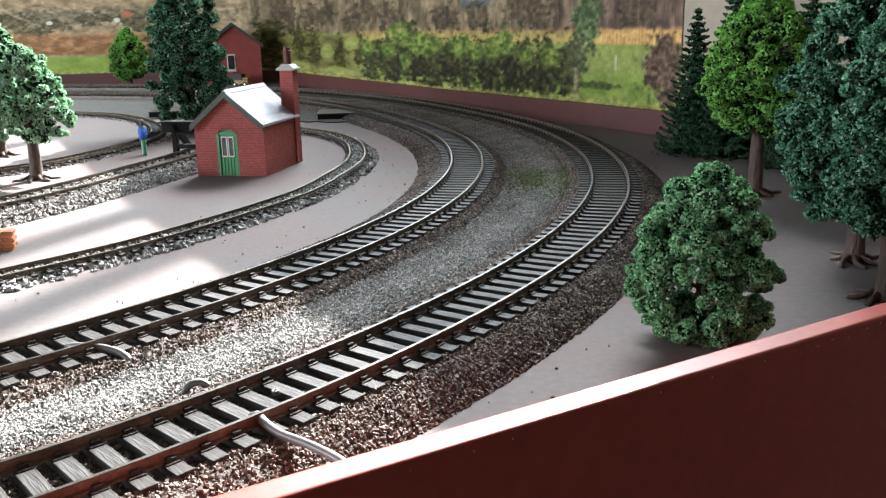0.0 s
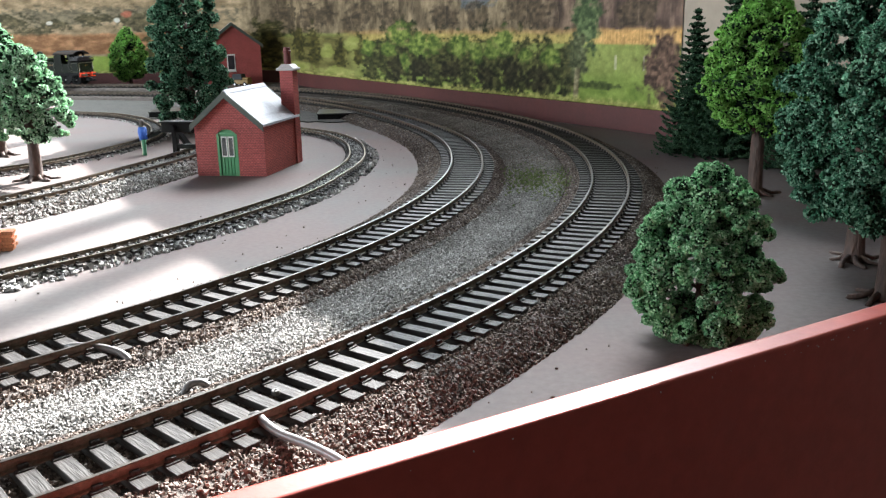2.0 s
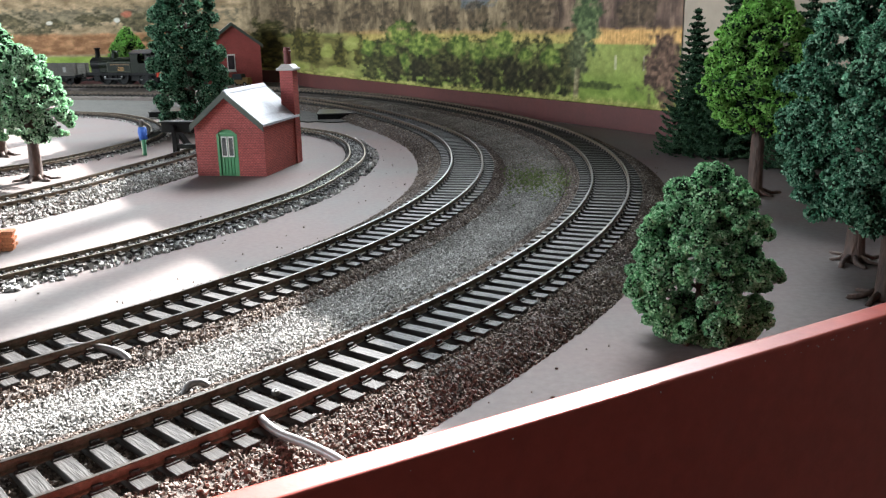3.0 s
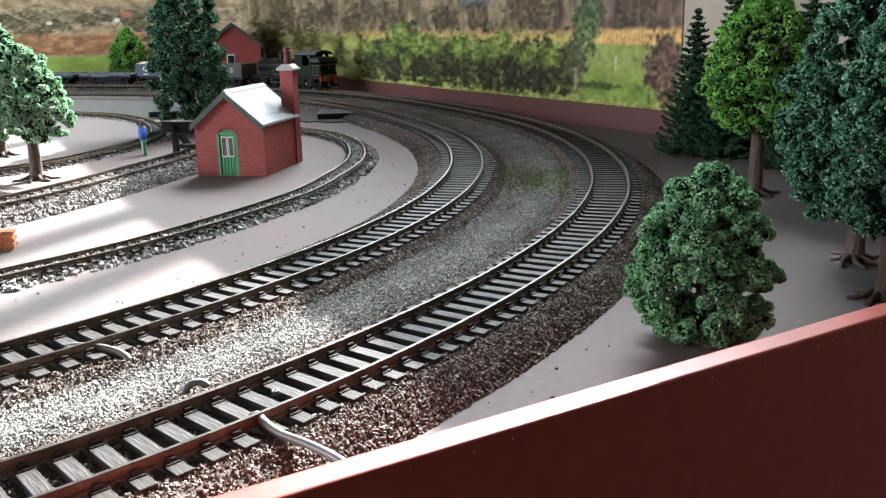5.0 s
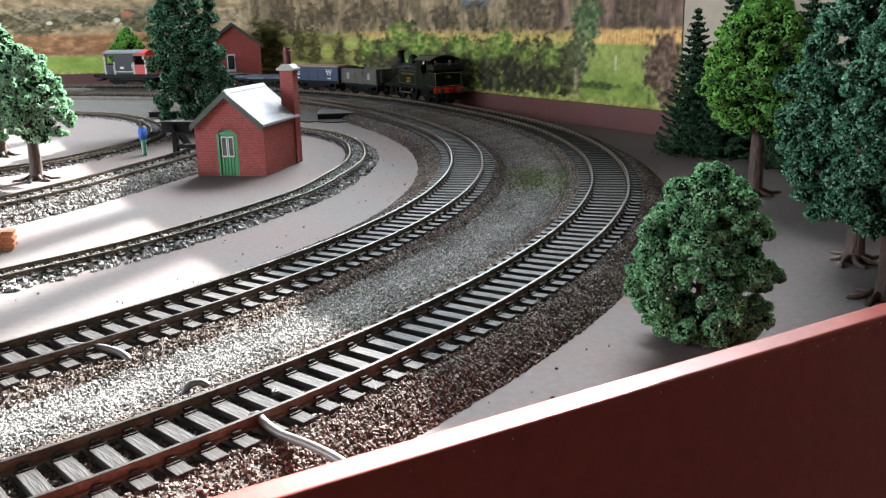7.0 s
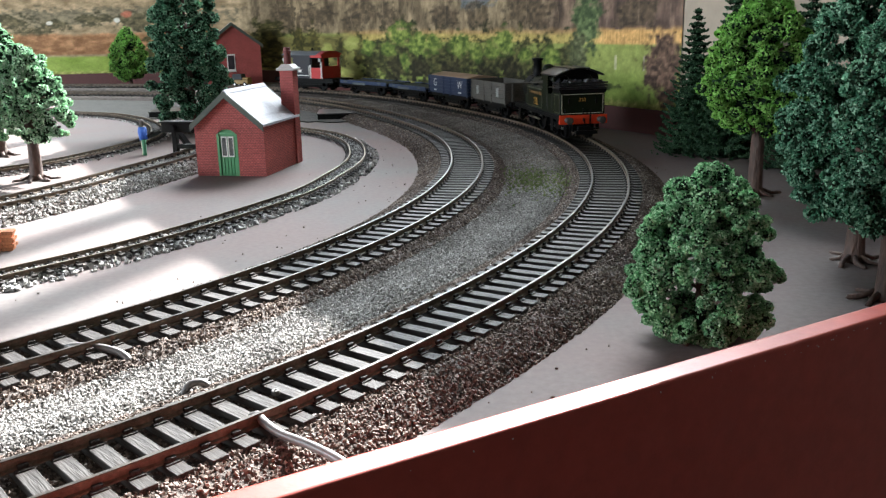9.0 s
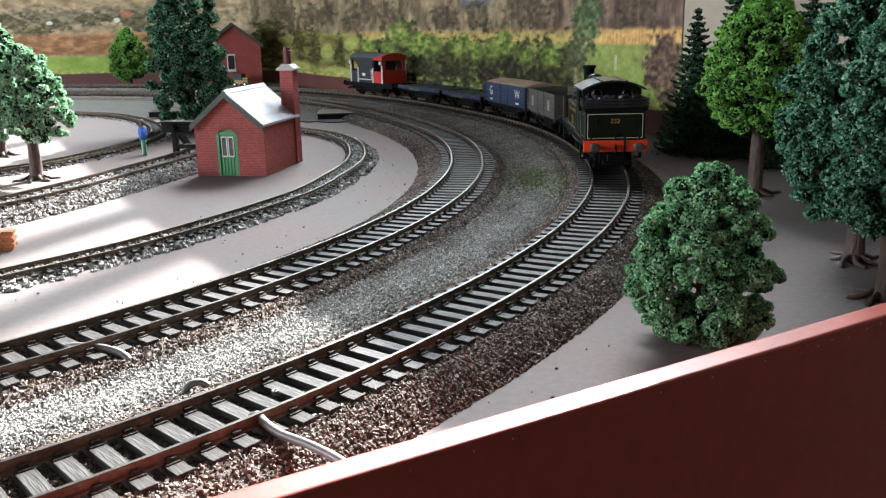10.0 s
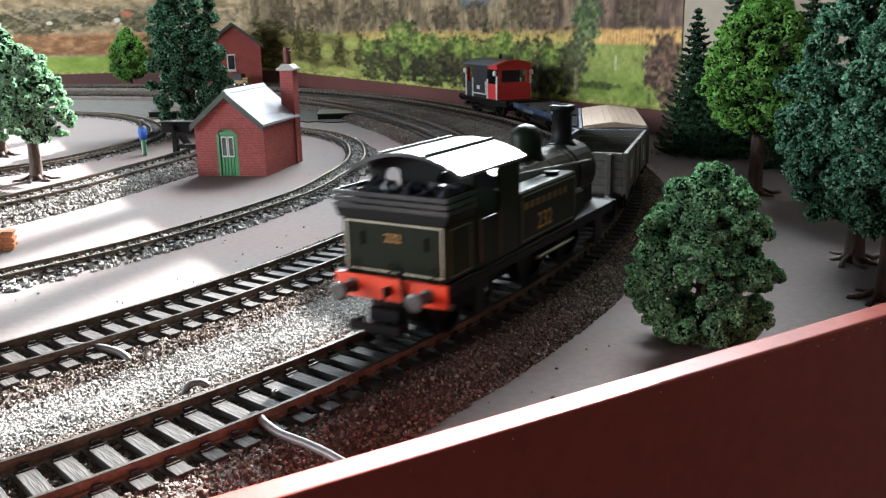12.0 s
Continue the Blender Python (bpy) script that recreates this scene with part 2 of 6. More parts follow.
def countryside(u, v):
    """Colour of the print at u along the sheet from its end and v above the boards (mm)."""
    p = np.interp(u, SHEET_U, SHEET_P)
    px, vy = p / 10.0, v / 4.5
    n1, n2, n3 = fbm(px * 0.3, vy * 0.45, 11), fbm(px * 0.75, vy * 0.8, 21), fbm(px * 1.7, vy * 1.5, 31, 4)
    tone = np.array
    col = np.zeros((len(u), 3))

    def lay(mask, c1, c2, mixer=n2):
        c = tone(c1)[None] * (1 - mixer[:, None]) + tone(c2)[None] * mixer[:, None]
        m = np.clip(mask, 0, 1)[:, None]
        col[:] = col * (1 - m) + c * m

    def step(x, e0, e1):
        t = np.clip((x - e0) / (e1 - e0), 0, 1)
        return t * t * (3 - 2 * t)

    def blob(cx, cv, rp, rv, rag=0.9):
        d = np.hypot((p - cx) / rp, (v - cv) / rv) + (n2 - 0.5) * rag + (n3 - 0.5) * rag * 0.8
        return step(-d, -1.2, -0.7)

    k2 = np.clip(n2 * 1.5 - 0.25, 0, 1)
    k3 = np.clip(n3 * 1.9 - 0.45, 0, 1)
    wob = (n1 - 0.5) * 8 + (n2 - 0.5) * 6
    # woods along the top, sky-blue hills showing between them
    streak = np.clip(fbm(px * 1.3, vy * 0.3, 41) * 1.7 - 0.35, 0, 1)
    lay(np.ones(len(u)), (70, 60, 46), (156, 138, 110), streak)
    lay(step(p, 880, 1080) * 0.85, (58, 46, 44), (124, 100, 88), streak)
    lay(blob(845, 105, 26, 9, 1.2) * 0.7, (84, 96, 108), (130, 140, 148), k2)
    for i, (cx, cv, rp, rv) in enumerate(((690, 92, 16, 16), (790, 90, 22, 13), (640, 96, 25, 15), (560, 95, 34, 16), (845, 90, 18, 12), (940, 92, 40, 14), (500, 96, 26, 18), (1120, 90, 40, 14))):
        lay(blob(cx, cv, rp, rv, 1.2) * 0.75, (48, 42, 34), (104, 88, 68), k3)
    # pale trunks in the woods
    trunk = step(np.abs(np.sin(p * 0.29 + 3 * n1) * np.sin(p * 0.113)), 0.9, 0.99) * step(v, 76, 84)
    lay(trunk * 0.25, (150, 132, 110), (168, 150, 126), k3)
    # meadow
    lay(step(-v, -76 - wob * 0.25, -71 - wob * 0.25), (104, 114, 58), (148, 156, 88), np.clip(n1 * 0.7 + n3 * 0.5 - 0.1, 0, 1))
    lay(step(-v, -50 - wob, -30 - wob) * step(p, 640, 700), (92, 112, 48), (136, 152, 76), k2)
    # straw band
    straw = step(v, 64.5 + (n3 - 0.5) * 2, 66.5) * step(-v, -79 - (n2 - 0.5) * 8, -75) * step(p, 590, 640)
    lay(straw * (0.55 + 0.45 * step(p, 1030, 1070)), (150, 112, 66), (222, 180, 118), np.clip(0.5 + (n3 - 0.5) * 0.9 + (value_noise(p * 0.5, v * 0.1, 5) - 0.5) * 0.5, 0, 1))
    # hedges and scrub towards the far end
    olive = step(-p, -660, -600) * step(p, 455, 480)
    lay(olive * step(-v, -74 - wob, -66 - wob), (66, 62, 34), (126, 120, 70), k2)
    for cx, cv, rp, rv in ((470, 55, 24, 40), (605, 45, 12, 22), (560, 56, 14, 26), (528, 60, 18, 22), (635, 50, 12, 20)):
        lay(blob(cx, cv, rp, rv, 1.3), (40, 40, 18), (92, 86, 44), k3)
    for cx, cv, rp, rv in ((582, 50, 10, 12), (625, 62, 14, 9), (520, 28, 40, 7), (600, 26, 40, 6)):
        lay(blob(cx, cv, rp, rv, 1.0), (120, 126, 62), (160, 160, 96), k2)
    left = step(-p, -455, -420)
    lay(left, (112, 90, 68), (176, 150, 122), k2)
    lay(left * blob(150, 104, 300, 14, 1.4) * 0.8, (86, 78, 66), (128, 112, 92), k3)
    for cx, cv, rp, rv in ((30, 100, 40, 12), (110, 94, 26, 9), (180, 100, 30, 10), (250, 96, 36, 13), (60, 82, 40, 8)):
        lay(left * blob(cx, cv, rp, rv, 1.4), (66, 58, 44), (112, 96, 72), k3)
    lay(left * step(v, 46, 50) * step(-v, -82 - wob, -76 - wob), (112, 72, 48), (176, 128, 94), k2)
    lay(left * blob(236, 108, 10, 5, 0.4), (150, 84, 66), (178, 110, 90), k2)
    lay(left * blob(218, 99, 6, 4, 0.4), (196, 186, 176), (214, 206, 196), k2)
    lay(left * blob(100, 97, 6, 3, 0.4), (190, 180, 170), (210, 200, 190), k2)
    lay(left * step(-v, -47 - wob * 0.3, -43 - wob * 0.3), (112, 128, 52), (150, 162, 82), n1)
    lay(left * blob(280, 44, 22, 30, 1.2), (50, 46, 26), (96, 84, 52), k3)
    # the long bush clump before the meadow
    for cx, cv, rp, rv in ((660, 42, 20, 26), (690, 48, 26, 30), (725, 52, 34, 34), (770, 46, 34, 28), (820, 44, 34, 28), (870, 44, 34, 30), (920, 44, 34, 30), (970, 40, 32, 28), (1005, 46, 18, 26)):
        lay(blob(cx, cv, rp, rv, 1.1), (30, 34, 18), (92, 90, 54), k3)
    for cx, cv, rp, rv in ((708, 72, 22, 13), (690, 56, 14, 10), (745, 62, 20, 14), (770, 64, 18, 10), (820, 62, 22, 12), (845, 56, 14, 10), (895, 66, 22, 12), (870, 58, 14, 10), (975, 54, 16, 9), (655, 58, 12, 10), (720, 44, 12, 10), (930, 54, 14, 8)):
        lay(blob(cx, cv, rp, rv, 1.3) * 0.9, (60, 80, 34), (136, 150, 74), k3)
    for cx, cv, rp, rv in ((700, 36, 14, 12), (745, 36, 16, 12), (800, 38, 18, 12), (905, 40, 20, 12), (955, 36, 22, 10), (860, 34, 16, 10)):
        lay(blob(cx, cv, rp, rv, 1.2) * 0.85, (24, 24, 16), (66, 60, 40), k3)
    # ivy-clad tree with its shadow, fence posts, brown thicket
    lay(blob(1035, 84, 24, 26, 1.1), (44, 58, 36), (104, 118, 78), k3)
    lay(blob(1022, 56, 18, 18, 1.1), (50, 54, 34), (108, 112, 80), k3)
    lay(blob(1060, 33, 40, 3.2, 0.6) * 0.9, (44, 52, 28), (70, 80, 40), k3)
    lay(step(-np.abs(p - 1019 - (v - 30) * 0.12), -5.5, -3) * step(-v, -48, -44), (92, 84, 62), (150, 140, 108), k3)
    for cx in (1087, 1138):
        lay(step(-np.abs(p - cx), -1.6, -0.8) * step(v, 46, 47) * step(-v, -58, -57), (170, 165, 140), (200, 190, 170), k3)
    lay(blob(1172, 48, 36, 26, 1.0), (52, 40, 34), (122, 96, 80), k3)
    # rough grass along the foot
    lay(step(-v, -24 - (n3 - 0.5) * 8, -20 - (n3 - 0.5) * 8) * 0.85, (104, 104, 50), (176, 170, 104), k3)
    grain = 0.92 + 0.16 * n3[:, None]
    col[:] = col * (1 + 0.1 * left[:, None]) + np.array([6.0, 12.0, 10.0]) * left[:, None]
    s = np.clip(col * grain * 1.12 / 255.0, 0, 1)
    return np.where(s <= 0.04045, s / 12.92, ((s + 0.055) / 1.055) ** 2.4)


def print_mat():
    m, n, l, b = nodes("printed_paper")
    a = n.new("ShaderNodeVertexColor")
    a.layer_name = "ink"
    fine = ramp(n, l, noise_tex(n, l, 420, 4, coord="UV"), [(0.3, (0.88, 0.88, 0.88)), (0.7, (1.1, 1.1, 1.1))])
    l.new(mix(n, l, 1.0, a.outputs[0], fine, "MULTIPLY"), b.inputs["Base Color"])
    b.inputs["Roughness"].default_value = 0.75
    b.inputs["Specular IOR Level"].default_value = 0.25
    return m


# ---- mesh helpers (millimetres) ----
def mesh_of(name, bm, mat, smooth=False):
    bmesh.ops.scale(bm, vec=(U, U, U), verts=bm.verts)
    me = bpy.data.meshes.new(name)
    bm.to_mesh(me)
    bm.free()
    me.materials.append(mat)
    if smooth:
        me.polygons.foreach_set("use_smooth", [True] * len(me.polygons))
    return me


def part(name, bm, mat, parent=None, label="", smooth=False, at=None):
    ob = new(name, mesh_of(name, bm, mat, smooth))
    if parent is not None:
        ob.parent = parent
    if at is not None:
        ob.matrix_basis = at
    if label:
        ob["label"] = label
    return ob


def mm(x, y, z, rx=0, ry=0, rz=0):
    return pose(x * U, y * U, z * U, rx, ry, rz)


def empty(name, m, label, category, group="", kind=""):
    ob = new(name)
    ob.empty_display_size = 0.01
    ob.matrix_basis = m
    return tagged(ob, label, category, group, kind)


def box(bm, x0, x1, y0, y1, z0, z1, bev=0.0, m=None):
    r = bmesh.ops.create_cube(bm, size=1.0)
    vs = r["verts"]
    for v in vs:
        v.co = Vector((x0 + (v.co.x + 0.5) * (x1 - x0), y0 + (v.co.y + 0.5) * (y1 - y0), z0 + (v.co.z + 0.5) * (z1 - z0)))
    if m is not None:
        bmesh.ops.transform(bm, matrix=m, verts=vs)
    if bev:
        es = {e for v in vs for e in v.link_edges}
        bmesh.ops.bevel(bm, geom=list(es), offset=bev, segments=1, affect="EDGES")
    return bm


def cyl(bm, p, axis, r, h, n=16, r2=None):
    """A rod from p along the axis letter for h."""
    res = bmesh.ops.create_cone(bm, cap_ends=True, segments=n, radius1=r, radius2=r if r2 is None else r2, depth=h)
    rot = {"z": Matrix.Identity(4), "x": Matrix.Rotation(radians(90), 4, "Y"), "y": Matrix.Rotation(radians(-90), 4, "X")}[axis]
    bmesh.ops.transform(bm, matrix=Matrix.Translation(p) @ rot @ Matrix.Translation((0, 0, h / 2)), verts=res["verts"])
    return bm


def lathe(bm, prof, m=None, n=18):
    """A turned body from (radius, height) pairs about z."""
    rings = []
    for r, z in prof:
        rings.append([bm.verts.new((r * math.cos(2 * math.pi * i / n), r * math.sin(2 * math.pi * i / n), z)) for i in range(n)])
    for a, b in zip(rings, rings[1:]):
        for i in range(n):
            bm.faces.new((a[i], a[(i + 1) % n], b[(i + 1) % n], b[i]))
    bm.faces.new(list(reversed(rings[0])))
    bm.faces.new(rings[-1])
    if m is not None:
        bmesh.ops.transform(bm, matrix=m, verts=[v for r in rings for v in r])
    return bm


def prism(bm, pts, axis, a, b):
    """An outline drawn across an axis, drawn out from a to b. Outline axes: x: (y, z); y: (x, z); z: (x, y)."""
    def at(p, c):
        return {"x": (c, p[0], p[1]), "y": (p[0], c, p[1]), "z": (p[0], p[1], c)}[axis]
    A, B = [bm.verts.new(at(p, a)) for p in pts], [bm.verts.new(at(p, b)) for p in pts]
    bm.faces.new(A)
    bm.faces.new(list(reversed(B)))
    for i in range(len(pts)):
        j = (i + 1) % len(pts)
        bm.faces.new((A[j], A[i], B[i], B[j]))
    bmesh.ops.recalc_face_normals(bm, faces=bm.faces)
    return bm


def sweep(bm, path, sect, closed=False):
    """A cross-section (offset to the right, height) drawn along plan points (x, y, z, heading)."""
    rings = []
    for x, y, z, t in path:
        rings.append([bm.verts.new((x + math.sin(t) * o, y - math.cos(t) * o, z + h)) for o, h in sect])
    k = len(sect)
    for a, b in zip(rings, rings[1:]):
        for i in range(k if closed else k - 1):
            j = (i + 1) % k
            bm.faces.new((a[i], b[i], b[j], a[j]))
    if closed:
        bm.faces.new(rings[0])
        bm.faces.new(list(reversed(rings[-1])))
    bmesh.ops.recalc_face_normals(bm, faces=bm.faces)
    return bm


def tube(bm, pts, r, n=8):
    pts = [Vector(p) for p in pts]
    rings = []
    for i, p in enumerate(pts):
        d = (pts[min(i + 1, len(pts) - 1)] - pts[max(i - 1, 0)]).normalized()
        s = d.cross(Vector((0, 0, 1)))
        s = s.normalized() if s.length > 1e-3 else Vector((1, 0, 0))
        u = s.cross(d)
        rings.append([bm.verts.new(p + (s * math.cos(a) + u * math.sin(a)) * r) for a in [2 * math.pi * k / n for k in range(n)]])
    for a, b in zip(rings, rings[1:]):
        for i in range(n):
            bm.faces.new((a[i], a[(i + 1) % n], b[(i + 1) % n], b[i]))
    bm.faces.new(rings[0])
    bm.faces.new(list(reversed(rings[-1])))
    bmesh.ops.recalc_face_normals(bm, faces=bm.faces)
    return bm


def spline(pts, n=8):
    """A smooth line through points."""
    P = [Vector(p) for p in pts]
    P = [P[0] * 2 - P[1]] + P + [P[-1] * 2 - P[-2]]
    out = []
    for i in range(1, len(P) - 2):
        for k in range(n):
            t = k / n
            a, b, c, d = P[i - 1], P[i], P[i + 1], P[i + 2]
            out.append(0.5 * (2 * b + (c - a) * t + (2 * a - 5 * b + 4 * c - d) * t * t + (3 * b - a - 3 * c + d) * t ** 3))
    return out + [P[-2]]


def soup(name, verts, faces, mat, parent=None):
    me = bpy.data.meshes.new(name)
    me.from_pydata(verts, [], faces)
    me.materials.append(mat)
    ob = new(name, me)
    if parent is not None:
        ob.parent = parent
    return ob


OCT = np.array([(1, 0, 0), (-1, 0, 0), (0, 1, 0), (0, -1, 0), (0, 0, 1), (0, 0, -1)], float)
OCT_F = np.array([(0, 2, 4), (2, 1, 4), (1, 3, 4), (3, 0, 4), (2, 0, 5), (1, 2, 5), (3, 1, 5), (0, 3, 5)])


TET = np.array([(1, 1, 1), (-1, -1, 1), (-1, 1, -1), (1, -1, -1)], float) * 0.75
TET_F = np.array([(0, 2, 1), (0, 1, 3), (0, 3, 2), (1, 2, 3)])


def grains(name, centres, sizes, mat, rng, parent=None, rough=(0.7, 1.15, 0.1), shape=(OCT, OCT_F)):
    """Loose angular bits: one small eight-faced stone at each centre, unevenly shaped."""
    n = len(centres)
    ax = rng.normal(size=(n, 4))
    ax /= np.linalg.norm(ax, axis=1)[:, None]
    w, x, y, z = ax.T
    rot = np.stack([1 - 2 * (y * y + z * z), 2 * (x * y - z * w), 2 * (x * z + y * w), 2 * (x * y + z * w), 1 - 2 * (x * x + z * z), 2 * (y * z - x * w),
                    2 * (x * z - y * w), 2 * (y * z + x * w), 1 - 2 * (x * x + y * y)], 1).reshape(n, 3, 3)
    base, tri = shape
    k = len(base)
    pts = base[None] * rng.uniform(rough[0], rough[1], (n, k, 1)) + rng.normal(scale=rough[2], size=(n, k, 3))
    pts = np.einsum("nij,nkj->nki", rot, pts) * np.asarray(sizes)[:, None, None] + np.asarray(centres)[:, None, :]
    f = (tri[None] + k * np.arange(n)[:, None, None]).reshape(-1, 3)
    return soup(name, (pts.reshape(-1, 3) * U).tolist(), f.tolist(), mat, parent)


# ---- the tracks' lines in plan ----
RAIL_Z = 9.0
KNOTS = [(-400, 2.0), (0, 2.787), (100, 1.669), (200, 1.983), (300, 2.019), (400, 1.741), (500, 1.6), (600, 1.688), (700, 0.4), (800, 0.95), (900, 1.65), (1000, 2.1), (1100, 2.0), (1200, 1.15), (1300, 0.5), (1400, 0.15), (1600, 0.0), (2000, 0.0)]
STEP = 5.0


def main_line():
    """Plan of the outer track: (s, x, y, heading), by its bends."""
    ks = np.array([k[0] for k in KNOTS], float)
    kv = np.array([k[1] for k in KNOTS], float) / 1000

    def run(s0, s1, sign):
        x, y, t, out = -76.34, 139.84, 0.71866, []
        s = 0.0
        while s * sign <= max(abs(s0), abs(s1)) and s * sign >= 0:
            out.append((s, x, y, t))
            k = np.interp(s + sign * STEP / 2, ks, kv)
            tm = t + sign * k * STEP / 2
            x, y, t, s = x + sign * STEP * math.cos(tm), y + sign * STEP * math.sin(tm), t + sign * k * STEP, s + sign * STEP
        return out
    back = run(0, -300, -1)
    fore = run(0, 2560, 1)
    return list(reversed(back[1:])) + fore


LINE = np.array(main_line())


def on_line(s, side=0.0):
    x, y, t = (np.interp(s, LINE[:, 0], LINE[:, k]) for k in (1, 2, 3))
    return x + math.sin(t) * side, y - math.cos(t) * side, t


RISE = lambda s: float(np.interp(s, [950, 1350], [0, 4]))  # the line climbs gently along the far side
OUTER = [(r[1], r[2], RAIL_Z + RISE(r[0]), r[3]) for r in LINE]
GAP = lambda s: float(np.interp(s, [-300, 0, 200, 400, 600, 900], [66.5, 67.07, 71.97, 75.94, 79.87, 80.1]))


def with_heading(pts, z):
    """(x, y) points at even steps -> (x, y, z, heading)."""
    P = [Vector((p[0], p[1])) for p in pts]
    out = []
    for i, p in enumerate(P):
        d = P[min(i + 1, len(P) - 1)] - P[max(i - 1, 0)]
        out.append((p.x, p.y, z, math.atan2(d.y, d.x)))
    return out


def even(pts, step):
    P = [Vector((p[0], p[1])) for p in pts]
    L = np.concatenate([[0], np.cumsum([(b - a).length for a, b in zip(P, P[1:])])])
    s = np.arange(0, L[-1], step)
    return list(zip(np.interp(s, L, [p.x for p in P]), np.interp(s, L, [p.y for p in P])))


inner_pts = []
for r in LINE:
    g = GAP(r[0])
    inner_pts.append((r[1] - math.sin(r[3]) * g, r[2] + math.cos(r[3]) * g))
INNER = with_heading(even(inner_pts, 5.0), RAIL_Z)

NARROW_Z = 4.2
S1 = with_heading(even([(p.x, p.y) for p in spline([(-250, 190, 0), (-200, 242, 0), (-154, 296, 0), (-116, 346, 0), (-74, 430, 0), (-60, 490, 0), (-54, 534, 0), (-55, 580, 0), (-64, 632, 0), (-82, 678, 0), (-106, 710, 0), (-140, 740, 0), (-190, 765, 0)], 10)], 4.0), NARROW_Z)
S3 = with_heading(even([(p.x, p.y) for p in spline([(-420, 400, 0), (-330, 476, 0), (-272, 536, 0), (-251, 568, 0), (-236, 613, 0), (-226, 664, 0), (-230, 716, 0), (-252, 780, 0), (-290, 845, 0), (-340, 895, 0), (-430, 940, 0)], 10)], 4.0), NARROW_Z)
S2 = with_heading(even([(p.x, p.y) for p in spline([(-300, 270, 0), (-250, 345, 0), (-211, 415, 0), (-194, 455, 0), (-183, 492, 0), (-168, 545, 0), (-155, 600, 0), (-147, 650, 0)], 10)], 4.0), RAIL_Z - 1.5)

# ---- setting: board, walls, backdrop, room ----
FASCIA = [(p.x, p.y) for p in spline([(-1690, 1425, 0), (-1400, 1425, 0), (-900, 1425, 0), (-595, 1425, 0), (-420, 1432, 0), (-300, 1425, 0), (-232, 1372, 0), (-195, 1290, 0), (-130, 1168, 0), (-50, 1020, 0), (13, 905, 0), (63, 820, 0), (106, 749, 0), (141, 690, 0), (172, 638, 0), (265, 494, 0), (352, 358, 0)], 6)]
NEAR_A, NEAR_B = Vector((-900, -393)), Vector((356, 349))


def board():
    bm = bmesh.new()
    out = list(FASCIA) + [(NEAR_B.x, NEAR_B.y), (NEAR_A.x, NEAR_A.y), (-1690, -393)]
    prism(bm, out, "z", -18, 0)
    return tagged(part("ground", bm, M["board"]), "grey-brown painted plywood baseboard of the layout", "ground", kind="structure")


board()


def wall_near():
    d = (NEAR_B - NEAR_A).normalized()
    ang = math.atan2(d.y, d.x)
    bm = bmesh.new()
    path = [(NEAR_A.x + d.x * s, NEAR_A.y + d.y * s, 0, ang) for s in np.linspace(0, (NEAR_B - NEAR_A).length, 60)]
    sect = [(0, -90), (0, 16.6), (0.5, 17.6), (1.5, 18)] + [(6.1 + 0.9 * math.sin(a), 17.1 + 0.9 * math.cos(a)) for a in np.linspace(0, math.pi / 2, 8)] + [(7.0, -90)]
    sweep(bm, path, sect, closed=True)
    return tagged(part("wall_near", bm, M["maroon"]), "glossy maroon painted edge board of the layout", "edge board", kind="structure")


wall_near()
FPATH = with_heading(even(FASCIA, 12.0), 0)


def wall_far():
    bm = bmesh.new()
    sweep(bm, FPATH, [(0, -18), (0, 18), (-5, 18), (-5, -18)], closed=True)
    return tagged(part("wall_far", bm, M["far_maroon"]), "low maroon painted board along the backdrop", "edge board", kind="structure")


wall_far()


def sheet(name, path, z0, z1, off, mat, label, kind="structure"):
    """An upright thin sheet along a path; UV runs along it and up it, in metres."""
    me = bpy.data.meshes.new(name)
    v, f, uv = [], [], []
    s = 0.0
    ss = []
    for i, (x, y, z, t) in enumerate(path):
        if i:
            s += math.hypot(x - path[i - 1][0], y - path[i - 1][1])
        ss.append(s)
        for o, h in ((off, z0), (off, z1), (off + 3, z1), (off + 3, z0)):
            v.append(((x + math.sin(t) * -o) * U, (y + math.cos(t) * o) * U, h * U))
    us = []
    for i in range(len(path) - 1):
        a, b = 4 * i, 4 * i + 4
        for k in range(4):
            j = (k + 1) % 4
            f.append((a + k, b + k, b + j, a + j))
            hs = (z0, z1, z1, z0)
            us += [(ss[i] * U, hs[k] * U), (ss[i + 1] * U, hs[k] * U), (ss[i + 1] * U, hs[j] * U), (ss[i] * U, hs[j] * U)]
    f += [(0, 1, 2, 3), (4 * len(path) - 1, 4 * len(path) - 2, 4 * len(path) - 3, 4 * len(path) - 4)]
    us += [(0, 0)] * 8
    me.from_pydata(v, [], f)
    layer = me.uv_layers.new(name="UVMap")
    layer.data.foreach_set("uv", [c for p in us for c in p])
    me.materials.append(mat)
    return tagged(new(name, me), label, "backdrop", kind=kind)


SPLIT = min(range(len(FPATH)), key=lambda i: (FPATH[i][0] - 170) ** 2 + (FPATH[i][1] - 642) ** 2)
M["print"] = print_mat()
BACK_TOP = 312.0


